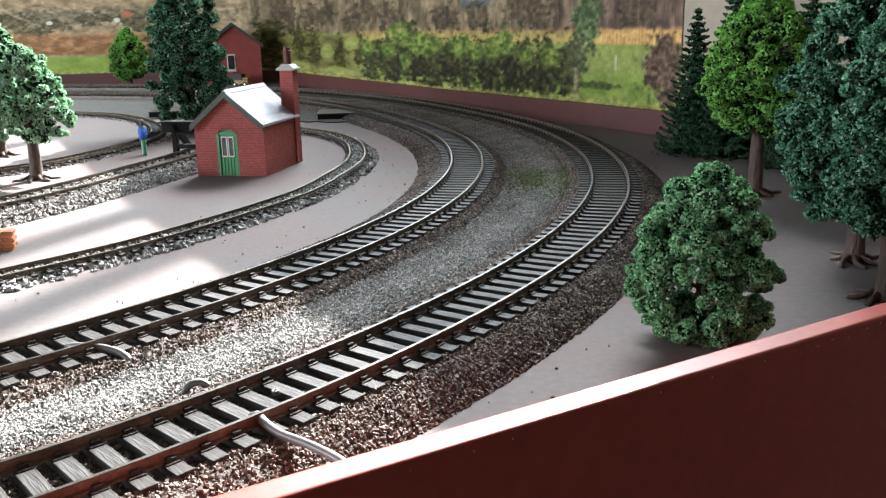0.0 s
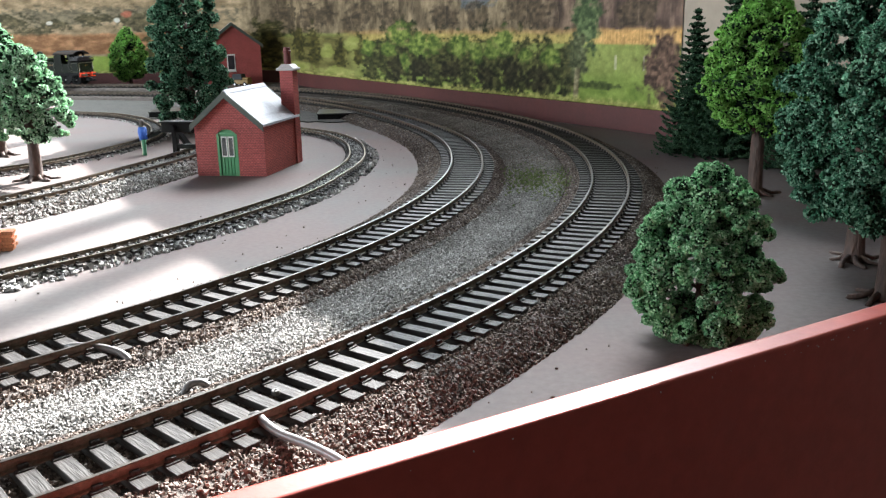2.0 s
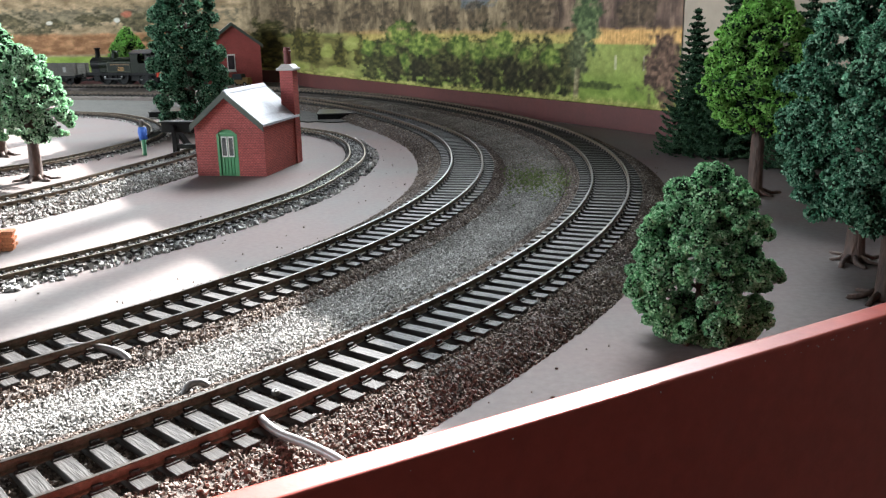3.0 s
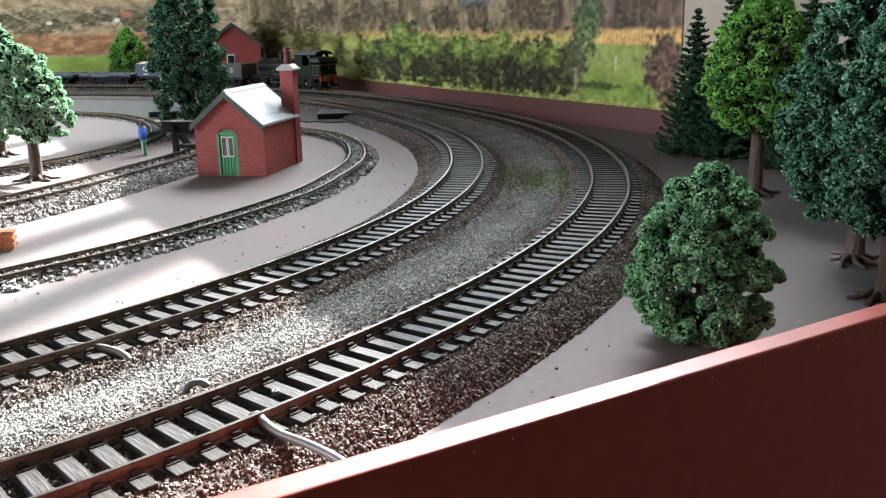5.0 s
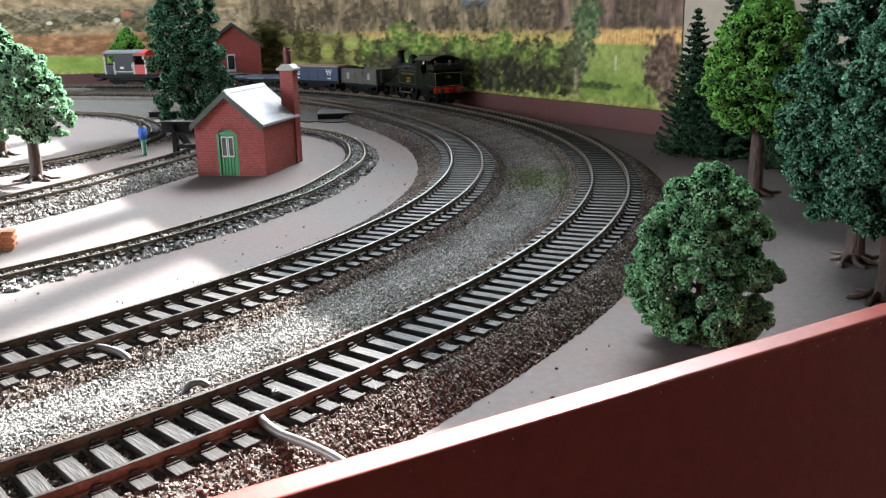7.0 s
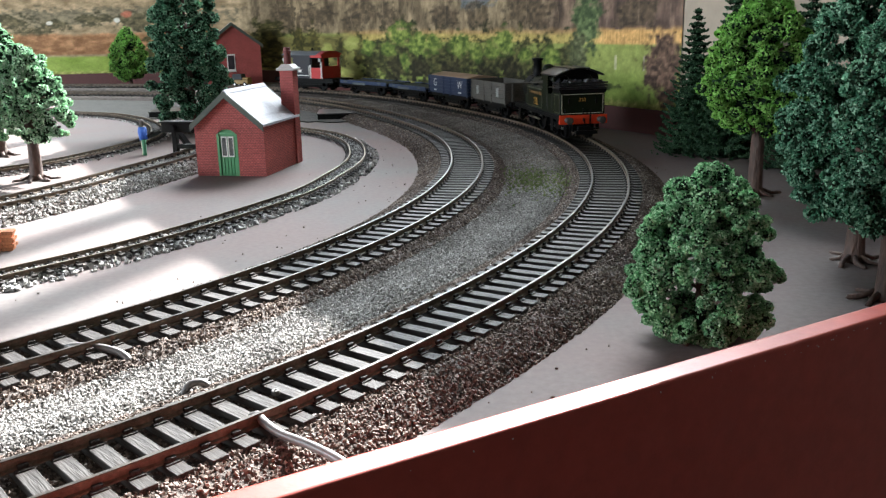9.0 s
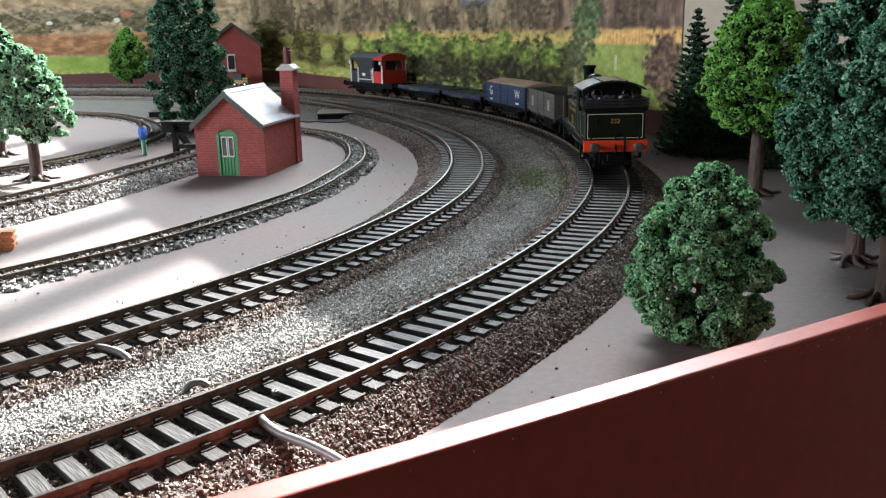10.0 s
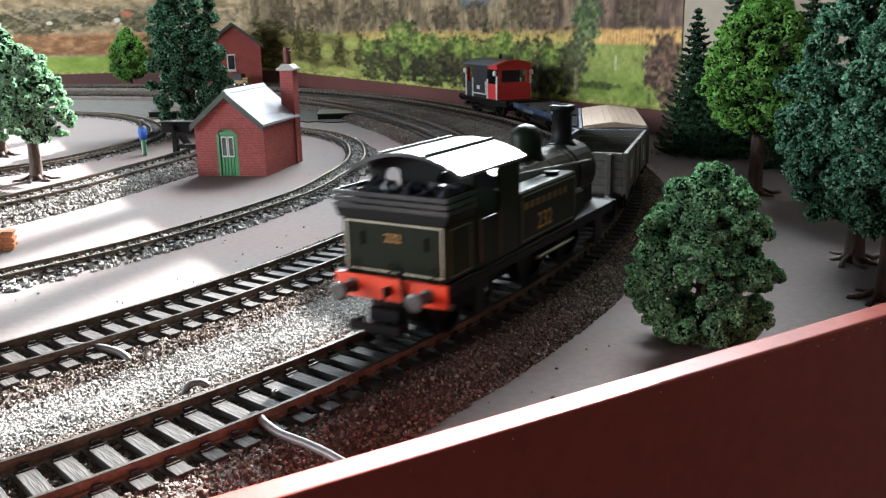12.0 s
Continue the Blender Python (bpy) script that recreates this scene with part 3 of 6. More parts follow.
def printed_backdrop(path):
    """A thin curved sheet with a fine grid on its face that carries the print's ink."""
    P = np.array([(x, y) for x, y, z, t in path])
    L = np.concatenate([[0], np.cumsum(np.hypot(*np.diff(P, axis=0).T))])
    s = np.concatenate([np.linspace(0, L[-1] - 1400, 60, endpoint=False), np.linspace(L[-1] - 1400, L[-1], 950)])
    zs = np.concatenate([np.linspace(18.2, 140, 90), np.linspace(150, BACK_TOP, 8)])
    x, y = np.interp(s, L, P[:, 0]), np.interp(s, L, P[:, 1])
    tx, ty = np.gradient(x), np.gradient(y)
    nrm = np.hypot(tx, ty)
    nx, ny = -ty / nrm, tx / nrm
    rows, cols = len(zs), len(s)
    front = np.stack([np.tile(x + nx, (rows, 1)), np.tile(y + ny, (rows, 1)), np.tile(zs[:, None], (1, cols))], 2).reshape(-1, 3)
    uu = np.tile(L[-1] - s, (rows, 1)).reshape(-1)
    back = np.concatenate([np.stack([x + nx * 4, y + ny * 4, np.full(cols, zs[0])], 1), np.stack([x + nx * 4, y + ny * 4, np.full(cols, zs[-1])], 1)])
    i = np.arange((rows - 1) * (cols - 1))
    r, c = i // (cols - 1), i % (cols - 1)
    f = np.stack([r * cols + c, r * cols + c + 1, (r + 1) * cols + c + 1, (r + 1) * cols + c], 1)
    k, b0 = np.arange(cols - 1), rows * cols
    top = (rows - 1) * cols
    fb = np.concatenate([np.stack([b0 + k + 1, b0 + k, b0 + cols + k, b0 + cols + k + 1], 1), np.stack([top + k, top + k + 1, b0 + cols + k + 1, b0 + cols + k], 1), np.stack([b0 + k, b0 + k + 1, k + 1, k], 1)])
    faces = np.concatenate([f, fb])
    V = np.concatenate([front, back])
    me = bpy.data.meshes.new("backdrop")
    me.from_pydata((V * U).tolist(), [], faces.tolist())
    ink = np.ones((len(V), 4), np.float32)
    ink[:, :3] = 0.6
    ink[:len(front), :3] = countryside(uu, front[:, 2])
    att = me.color_attributes.new("ink", "FLOAT_COLOR", "POINT")
    att.data.foreach_set("color", ink.reshape(-1))
    uv = np.concatenate([np.stack([uu, front[:, 2]], 1), np.zeros((len(back), 2))]) * U
    layer = me.uv_layers.new(name="UVMap")
    layer.data.foreach_set("uv", uv[faces.reshape(-1)].reshape(-1))
    me.materials.append(M["print"])
    me.polygons.foreach_set("use_smooth", [True] * len(faces))
    return tagged(new("backdrop", me), "printed countryside backdrop with bushes, meadow and woods", "backdrop", kind="structure")


printed_backdrop(FPATH[:SPLIT + 1])
sheet("wall_board", FPATH[SPLIT:], 18.2, BACK_TOP, 2.0, M["beige"], "plain beige board beside the printed backdrop")


def room():
    # unseen, assumed floor, ceiling and four walls; the window wall stands behind the backdrop
    X0, X1, Y0, Y1, Z0, Z1 = -1700, 1000, -1500, 1750, -900, 2000
    def slab(name, a, mat, label):
        bm = bmesh.new()
        box(bm, *a)
        tagged(part(name, bm, mat), label, name.split("_")[0], kind="structure")
    slab("floor", (X0, X1, Y0, Y1, Z0 - 60, Z0), M["floor"], "dark carpeted room floor")
    slab("ceiling", (X0, X1, Y0, Y1, Z1, Z1 + 60), M["room"], "plain taupe room ceiling")
    # the west opening and its frame are added round the fill lamp
    bm = bmesh.new()
    for a in ((Y0, -800, Z0, Z1), (800, Y1, Z0, Z1), (-800, 800, Z0, 90), (-800, 800, 970, Z1)):
        box(bm, X0 - 80, X0, a[0], a[1], a[2], a[3])
    tagged(part("wall_west", bm, M["room"]), "unseen taupe room wall with an added window", "wall", kind="structure")
    win = empty("window_2", mm(X0 - 40, 0, 90), "unseen white-framed side window added for the fill lamp", "window", kind="structure")
    bm = bmesh.new()
    for a in ((-800, -760, 0, 880), (760, 800, 0, 880), (-760, 760, 0, 40), (-760, 760, 840, 880)):
        box(bm, -20, 20, a[0], a[1], a[2], a[3])
    part("window_frame", bm, M["frame_white"], win)
    slab("wall_east", (X1, X1 + 60, Y0, Y1, Z0, Z1), M["room"], "plain taupe room wall")
    slab("wall_south", (X0, X1, Y0 - 80, Y0, Z0, Z1), M["room"], "plain taupe room wall")
    wx0, wx1, wz0, wz1 = -1090, 850, 540, 1860
    bm = bmesh.new()
    for a in ((X0, wx0, Z0, Z1), (wx1, X1, Z0, Z1), (wx0, wx1, Z0, wz0), (wx0, wx1, wz1, Z1)):
        box(bm, a[0], a[1], Y1, Y1 + 80, a[2], a[3])
    tagged(part("wall_north", bm, M["room"]), "taupe room wall with a wide window", "wall", kind="structure")
    win = empty("window_1", mm((wx0 + wx1) / 2, Y1 + 30, wz0), "wide white-framed room window with glazing bars", "window", kind="structure")
    w, h = (wx1 - wx0) / 2, wz1 - wz0
    bm = bmesh.new()
    for a in ((-w, -w + 40, 0, h), (w - 40, w, 0, h), (-w, w, 0, 40), (-w, w, h - 40, h)):
        box(bm, a[0], a[1], -20, 20, a[2], a[3])
    part("window_frame", bm, M["frame_white"], win)
    for xb in (-580, -200, 200) + tuple(b - (wx0 + wx1) / 2 for b in WINDOW_BARS):
        bm = bmesh.new()
        box(bm, xb - 8, xb + 8, -15, 15, 40, h - 40)
        part("glazing_bar", bm, M["frame_white"], win)


# shadows of two bars fall across the sunlit boards
def bar_x(px, py):
    return px + SUN_AZ.x * (1780 - py) / SUN_AZ.y


WINDOW_BARS = [bar_x(-155, 390), bar_x(-121, 290)]
room()

# ---- tracks ----
def rail_sect(side, gauge, h, w):
    """Outline of one rail: foot, web and head, its top at 0."""
    c = side * (gauge / 2 + w / 2)
    f = w * 0.95
    return [(c - f, -h), (c + f, -h), (c + f, -h * 0.84), (c + w * 0.22, -h * 0.74), (c + w * 0.22, -h * 0.34), (c + w / 2, -h * 0.28), (c + w / 2, -h * 0.06), (c - w / 2, -h * 0.06), (c - w / 2, -h * 0.28), (c - w * 0.22, -h * 0.34), (c - w * 0.22, -h * 0.74), (c - f, -h * 0.84)]


def sleeper_mesh(length, width, thick, gauge, h, w, rng):
    """A moulded sleeper with its four rail chairs; the rail foot lies on top of it at 0."""
    bm = bmesh.new()
    box(bm, -width / 2, width / 2, -length / 2, length / 2, -thick, 0, 0.12)
    for s in (-1, 1):
        c = s * (gauge / 2 + w / 2)
        for k in (-1, 1):
            box(bm, -width * 0.27, width * 0.27, c + k * w * 0.55 - 0.95 * w * (k < 0), c + k * w * 0.55 + 0.95 * w * (k > 0), -0.05, h * 0.46, 0.14)
        box(bm, -width * 0.42, width * 0.42, c - w * 2.2, c + w * 2.2, -0.05, h * 0.12)
    for v in bm.verts:
        v.co += Vector((rng.uniform(-1, 1), rng.uniform(-1, 1), 0)) * 0.03
    return mesh_of("sleeper", bm, M["sleeper"])


def track(path, gauge, pitch, length, width, thick, h, w, label, top_mat, s_from=0.0):
    root = empty("railway_track", Matrix.Identity(4), label, "railway track")
    for side in (-1, 1):
        bm = bmesh.new()
        sweep(bm, path, rail_sect(side, gauge, h, w), closed=True)
        rail = part("rail", bm, M["rail_side"], root, "brown-sided metal rail")
        bm = bmesh.new()
        c = side * (gauge / 2 + w / 2)
        sweep(bm, path, [(c - w / 2, -h * 0.06), (c + w / 2, -h * 0.06), (c + w * 0.45, 0), (c - w * 0.45, 0)], closed=True)
        part("rail_head", bm, top_mat, rail, "bright polished running surface")
    rng = random.Random(len(path))
    me = sleeper_mesh(length, width, thick, gauge, h, w, rng)
    P = [Vector(p[:2]) for p in path]
    L = np.concatenate([[0], np.cumsum([(b - a).length for a, b in zip(P, P[1:])])])
    xs, ys, zs, ts = (np.array([p[k] for p in path]) for k in (0, 1, 2, 3))
    for s in np.arange(s_from, L[-1], pitch):
        ob = new("sleeper", me)
        ob.parent = root
        ob.matrix_basis = mm(np.interp(s, L, xs), np.interp(s, L, ys), np.interp(s, L, zs) - h, 0, 0, math.degrees(np.interp(s, L, ts)) + rng.uniform(-0.8, 0.8))
    return root


track(OUTER, 16.5, 6.893, 30, 3.7, 1.7, 2.5, 0.95, "outer running line, metal rails on black plastic sleepers", M["rail_top"], 300 + 3.85 - 43 * 6.893)
track(INNER, 16.5, 6.893, 30, 3.7, 1.7, 2.5, 0.95, "inner running line, metal rails on black plastic sleepers", M["rail_top"], 2.0)
track(S1, 9.0, 5.6, 16, 2.2, 1.0, 1.7, 0.7, "narrow-gauge siding with worn brassy rails", M["brass_top"])
track(S2, 16.5, 7.5, 30, 3.2, 1.6, 2.5, 1.1, "short siding that ends at a buffer stop", M["rail_top"])
track(S3, 9.0, 5.6, 16, 2.2, 1.0, 1.7, 0.7, "narrow-gauge track that curves behind the trees", M["brass_top"])

# ---- ballast ----
RNG = np.random.default_rng(5)


def bed(name, path, sect, mat, label):
    bm = bmesh.new()
    sweep(bm, path, sect)
    rr = random.Random(3)
    for v in bm.verts:
        if v.co.z > 0.5:
            v.co.z += rr.uniform(-0.25, 0.25)
    return tagged(part(name, bm, mat, smooth=True), label, "ballast", kind="stuff")


BED_TOP = RAIL_Z - 3.4  # just under the sleepers' tops
MAIN_SECT = [(-27, 0.1), (-23, 3.0), (-18.5, BED_TOP - 0.5), (-14, BED_TOP - 0.6), (-8, BED_TOP - 1.1), (8, BED_TOP - 1.1), (14, BED_TOP - 0.6), (18.5, BED_TOP - 0.5), (23, 3.0), (28, 0.1)]


def zero(path):
    return [(x, y, 0, t) for x, y, z, t in path]


bed("ballast_bed", [(x, y, z - RAIL_Z, t) for x, y, z, t in OUTER], [(-28, -8)] + MAIN_SECT + [(29, -8)], M["bed_dark"], "brown granite ballast bank under the outer line")
bed("ballast_bed", zero(INNER), MAIN_SECT, M["bed_dark"], "brown granite ballast bank under the inner line")
bed("ballast_bed", zero(S2), [(-24, 0.1), (-17, 4.3), (17, 4.3), (24, 0.1)], M["bed_dark"], "pale ballast bank under the siding")


def gravel_strip(s_from, s_to, mat, label):
    """Gravel between the two running lines."""
    bm = bmesh.new()
    rows = []
    for r in LINE[::2]:
        s, x, y, t = r
        if not s_from <= s <= s_to:
            continue
        g = GAP(s)
        row = []
        for k in range(7):
            o = -22 - (g - 44) * k / 6
            row.append(bm.verts.new((x + math.sin(t) * o, y - math.cos(t) * o, 3.6 + 0.8 * math.sin(k * 1.05) + random.uniform(-0.2, 0.2))))
        rows.append(row)
    for a, b in zip(rows, rows[1:]):
        for i in range(6):
            bm.faces.new((a[i], a[i + 1], b[i + 1], b[i]))
    bmesh.ops.recalc_face_normals(bm, faces=bm.faces)
    for f in bm.faces:
        if f.normal.z < 0:
            f.normal_flip()
    return tagged(part("gravel_strip", bm, mat, smooth=True), label, "gravel", kind="stuff")


gravel_strip(-300, 520, M["bed_light"], "light grey gravel between the running lines")
gravel_strip(520, 3000, M["bed_mid"], "dusty brown gravel between the running lines")


def gravel_apron():
    """Dusty ground round the far lines, with an uneven edge against the painted board."""
    rr = random.Random(8)
    edge = [(p.x + rr.uniform(-5, 5), p.y + rr.uniform(-5, 5)) for p in spline([(-1600, 985, 0), (-900, 985, 0), (-470, 972, 0), (-360, 915, 0), (-300, 872, 0), (-240, 850, 0), (-170, 840, 0), (-118, 800, 0), (-70, 792, 0), (-20, 800, 0)], 9)]
    back = [(-62, 1015), (-142, 1162), (-207, 1284), (-244, 1362), (-306, 1412), (-600, 1412), (-1600, 1412)]
    bm = bmesh.new()
    prism(bm, edge + back, "z", 0.05, 1.1)
    return tagged(part("gravel_apron", bm, M["bed_far"]), "dusty grey-brown gravel ground round the far lines", "gravel", kind="stuff")


gravel_apron()


def along(path, s0, s1, density, sect, smin, smax, rng, sink=0.25, falloff=True):
    """Random grain centres and sizes over a cross-section, between two distances along a path; larger and fewer further on."""
    P = np.array([(p[0], p[1], p[3]) for p in path])
    L = np.concatenate([[0], np.cumsum(np.hypot(np.diff(P[:, 0]), np.diff(P[:, 1])))])
    so = np.array([a[0] for a in sect], float)
    sh = np.array([a[1] for a in sect], float)
    n = int(density * (s1 - s0) * (so[-1] - so[0]))
    s, o = rng.uniform(s0, s1, n), rng.uniform(so[0], so[-1], n)
    if falloff:
        keep = rng.uniform(size=n) < np.clip((1 - (s - s0) / (s1 - s0)) ** 0.7 + 0.18, 0, 1)
        s, o = s[keep], o[keep]
    t = np.interp(s, L, P[:, 2])
    size = rng.uniform(smin, smax, len(s)) * rng.choice([1, 1, 1, 0.7, 1.3], len(s))
    z = np.interp(o, so, sh) + size * sink
    c = np.stack([np.interp(s, L, P[:, 0]) + np.sin(t) * o, np.interp(s, L, P[:, 1]) - np.cos(t) * o, z], 1)
    return c, size


def stones(label, mat, *batches):
    c, z = np.concatenate([b[0] for b in batches]), np.concatenate([b[1] for b in batches])
    return tagged(grains("ballast_stones", c, z, mat, RNG), label, "ballast", kind="stuff")


SHOULDER_OUT = [(13, BED_TOP - 0.2), (18.5, BED_TOP - 0.5), (23, 3.0), (29, 0.0)]
SHOULDER_IN = [(-29, 0.0), (-23, 3.0), (-18.5, BED_TOP - 0.5), (-13, BED_TOP - 0.2)]
CRIB = [(-13, BED_TOP - 1.1), (13, BED_TOP - 1.1)]
stones("brown granite ballast grains of the outer line", M["stone_dark"],
       along(OUTER, 255, 1250, 2.9, SHOULDER_OUT, 0.3, 0.6, RNG), along(OUTER, 255, 1100, 2.0, SHOULDER_IN, 0.3, 0.58, RNG), along(OUTER, 255, 900, 1.7, CRIB, 0.28, 0.52, RNG))
stones("brown granite ballast grains of the inner line", M["stone_dark"],
       along(INNER, 255, 1150, 2.1, SHOULDER_OUT, 0.32, 0.64, RNG), along(INNER, 255, 1100, 1.4, SHOULDER_IN, 0.32, 0.62, RNG), along(INNER, 255, 850, 1.3, CRIB, 0.3, 0.55, RNG))


def strip_points(s0, s1, n, smin, smax):
    s = RNG.uniform(s0, s1, n)
    s = s[RNG.uniform(size=n) < np.clip((1 - (s - s0) / (s1 - s0)) ** 0.7 + 0.15, 0, 1)]
    g = np.array([GAP(v) for v in s])
    k = RNG.uniform(0, 1, len(s))
    x, y, t = (np.interp(s, LINE[:, 0], LINE[:, j]) for j in (1, 2, 3))
    o = -22 - (g - 44) * k
    size = RNG.uniform(smin, smax, len(s))
    return np.stack([x + np.sin(t) * o, y - np.cos(t) * o, 3.7 + 0.8 * np.sin(k * 6.3) + size * 0.2], 1), size


stones("light grey gravel grains between the running lines", M["stone_light"], strip_points(-40, 600, 50000, 0.3, 0.6))
stones("dusty brown gravel grains on the far side of the curve", M["stone_mid"], strip_points(340, 1000, 22000, 0.4, 0.75))
stones("pale ballast grains beside the siding", M["stone_light"], along(S2, 100, 420, 1.0, [(-26, 0), (-17, 4.4), (17, 4.4), (26, 0)], 0.5, 0.95, RNG, falloff=False))
stones("coarse grey chippings along the narrow-gauge siding", M["stone_coarse"], along(S1, 60, 720, 0.32, [(1, 0.2), (5, 0.8), (9, 0.6), (13.5, 0)], 0.6, 1.5, RNG, falloff=False), along(S1, 60, 720, 0.12, [(-8, 0.2), (1, 0.6)], 0.4, 0.9, RNG, falloff=False), along(S1, 60, 720, 0.55, [(-5, 2.0), (5, 2.0)], 0.4, 0.8, RNG, falloff=False))
stones("small grey chippings along the narrow-gauge curve", M["stone_coarse"], along(S3, 60, 720, 0.14, [(-11, 0), (-5, 0.6), (5, 0.6), (11, 0)], 0.5, 1.1, RNG, falloff=False))


def turf():
    c = RNG.normal((55, 452, 4.5), (11, 22, 0.3), (900, 3))
    return tagged(grains("turf_patch", c, RNG.uniform(0.4, 0.9, 900), M["turf"], RNG), "thin patch of green turf scatter on the gravel", "turf", kind="stuff")


turf()


def crumbs():
    """Single stray chippings on the painted board."""
    pts = [(16, 158, 0.9), (30, 175, 0.7), (48, 190, 0.6), (38, 182, 0.5), (60, 205, 0.8), (-20, 470, 0.8), (-60, 372, 0.7), (-45, 610, 0.8), (-75, 640, 0.7), (-120, 545, 0.6), (-30, 540, 0.6), (-180, 520, 0.8), (-230, 590, 0.9)]
    rng = np.random.default_rng(12)
    for path, lo, hi, side in ((S1, 20, 160, (-26, 26)), (INNER, 60, 150, (-50, -30)), (OUTER, 70, 150, (30, 44)), (S3, 40, 150, (-20, 20))):
        for k in rng.integers(lo, hi, 45):
            x, y, _, t = path[min(k, len(path) - 1)]
            o = rng.uniform(*side)
            pts.append((x + math.sin(t) * o, y - math.cos(t) * o, rng.uniform(0.15, 0.5)))
    c = np.array([(x, y, r * 0.6) for x, y, r in pts])
    return tagged(grains("stray_chippings", c, np.array([p[2] for p in pts]), M["stone_dark"], RNG), "stray chippings lying on the painted board", "gravel", kind="stuff")


crumbs()


# ---- trees ----
def tree(name, x, y, trunk_h, trunk_r, profile, mat, seed, label, clump=3.0, n=240, flock=70, flock_size=0.55, lean=0.0):
    """A moulded trunk with roots and limbs, and a crown of flocked clumps: profile is (height above the trunk's foot, radius)."""
    rng = np.random.default_rng(seed)
    root = empty(name, mm(x, y, 0), label, "tree", "flocked model trees")
    top = profile[-1][0]
    bm = bmesh.new()
    pts = [(0, 0, 0), (trunk_r * 0.1, 0, trunk_h * 0.5), (lean, 0, trunk_h), (lean, 0, trunk_h + (top - trunk_h) * 0.7)]
    prof = [(trunk_r * 1.5, 0), (trunk_r * 1.1, trunk_h * 0.12), (trunk_r * 0.95, trunk_h * 0.4), (trunk_r * 0.85, trunk_h), (trunk_r * 0.25, trunk_h + (top - trunk_h) * 0.75)]
    lathe(bm, prof, n=12)
    for k in range(7):
        a = k * 0.9 + rng.uniform(-0.2, 0.2)
        r = trunk_r * rng.uniform(2.4, 3.8)
        tube(bm, [(math.cos(a) * trunk_r * 0.6, math.sin(a) * trunk_r * 0.6, trunk_r * 0.9), (math.cos(a) * r * 0.6, math.sin(a) * r * 0.6, 0.7), (math.cos(a + 0.2) * r, math.sin(a + 0.2) * r, 0.15)], trunk_r * 0.28, 6)
    for k in range(9):
        a = k * 2.4
        z = trunk_h + (top - trunk_h) * (0.02 + 0.07 * k)
        rad = np.interp(z + 4, [p[0] for p in profile], [p[1] for p in profile]) * 0.75
        tube(bm, [(0, 0, z - 3), (math.cos(a) * rad * 0.5, math.sin(a) * rad * 0.5, z + 1.5), (math.cos(a) * rad, math.sin(a) * rad, z + 4)], trunk_r * 0.22, 6)
    for v in bm.verts:
        v.co += Vector(noise.noise_vector(v.co * 0.5)) * trunk_r * 0.18
    part("trunk", bm, M["bark"], root, smooth=True)
    # clump centres spread over the crown's surface
    hs = np.array([p[0] for p in profile], float)
    rs = np.array([p[1] for p in profile], float)
    z = rng.uniform(hs[0], hs[-1], n * 4)
    r = np.interp(z, hs, rs)
    keep = rng.uniform(size=n * 4) < (r + 2) / (rs.max() + 2)
    z, r = z[keep][:n], r[keep][:n]
    a = rng.uniform(0, 2 * math.pi, len(z))
    rr = np.maximum(r - clump * 0.7, 0.3) * rng.uniform(0.82, 1.1, len(z))
    inner = rng.uniform(size=len(z)) < 0.22
    rr = np.where(inner, rr * rng.uniform(0.3, 0.8, len(z)), rr)
    C = np.stack([np.cos(a) * rr + lean * (z / top), np.sin(a) * rr, z], 1)
    cr = rng.uniform(0.6, 1.25, len(z)) * clump * np.where(inner, 1.7, 1.0)
    # core of each clump, its dark colour standing in for shade in the gaps
    core_c, core_s, fl_c, fl_s = [], [], [], []
    for c, q in zip(C, cr):
        d = rng.normal(size=(flock, 3))
        d /= np.linalg.norm(d, axis=1)[:, None]
        p = c + d * q * np.array([1, 1, 0.78]) * rng.uniform(0.84, 1.06, (flock, 1))
        fl_c.append(p)
        fl_s.append(rng.uniform(0.6, 1.3, flock) * flock_size)
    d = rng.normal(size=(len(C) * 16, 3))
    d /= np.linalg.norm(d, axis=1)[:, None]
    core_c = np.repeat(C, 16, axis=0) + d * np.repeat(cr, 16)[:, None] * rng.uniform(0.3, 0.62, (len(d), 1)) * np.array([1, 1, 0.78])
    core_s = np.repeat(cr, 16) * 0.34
    grains("inner_crown", core_c, core_s, M["gap_shade"], rng, root, (0.7, 1.5, 0.18), (TET, TET_F))
    grains("crown", np.concatenate(fl_c), np.concatenate(fl_s), mat, rng, root, (0.6, 1.5, 0.22), (TET, TET_F))
    return root


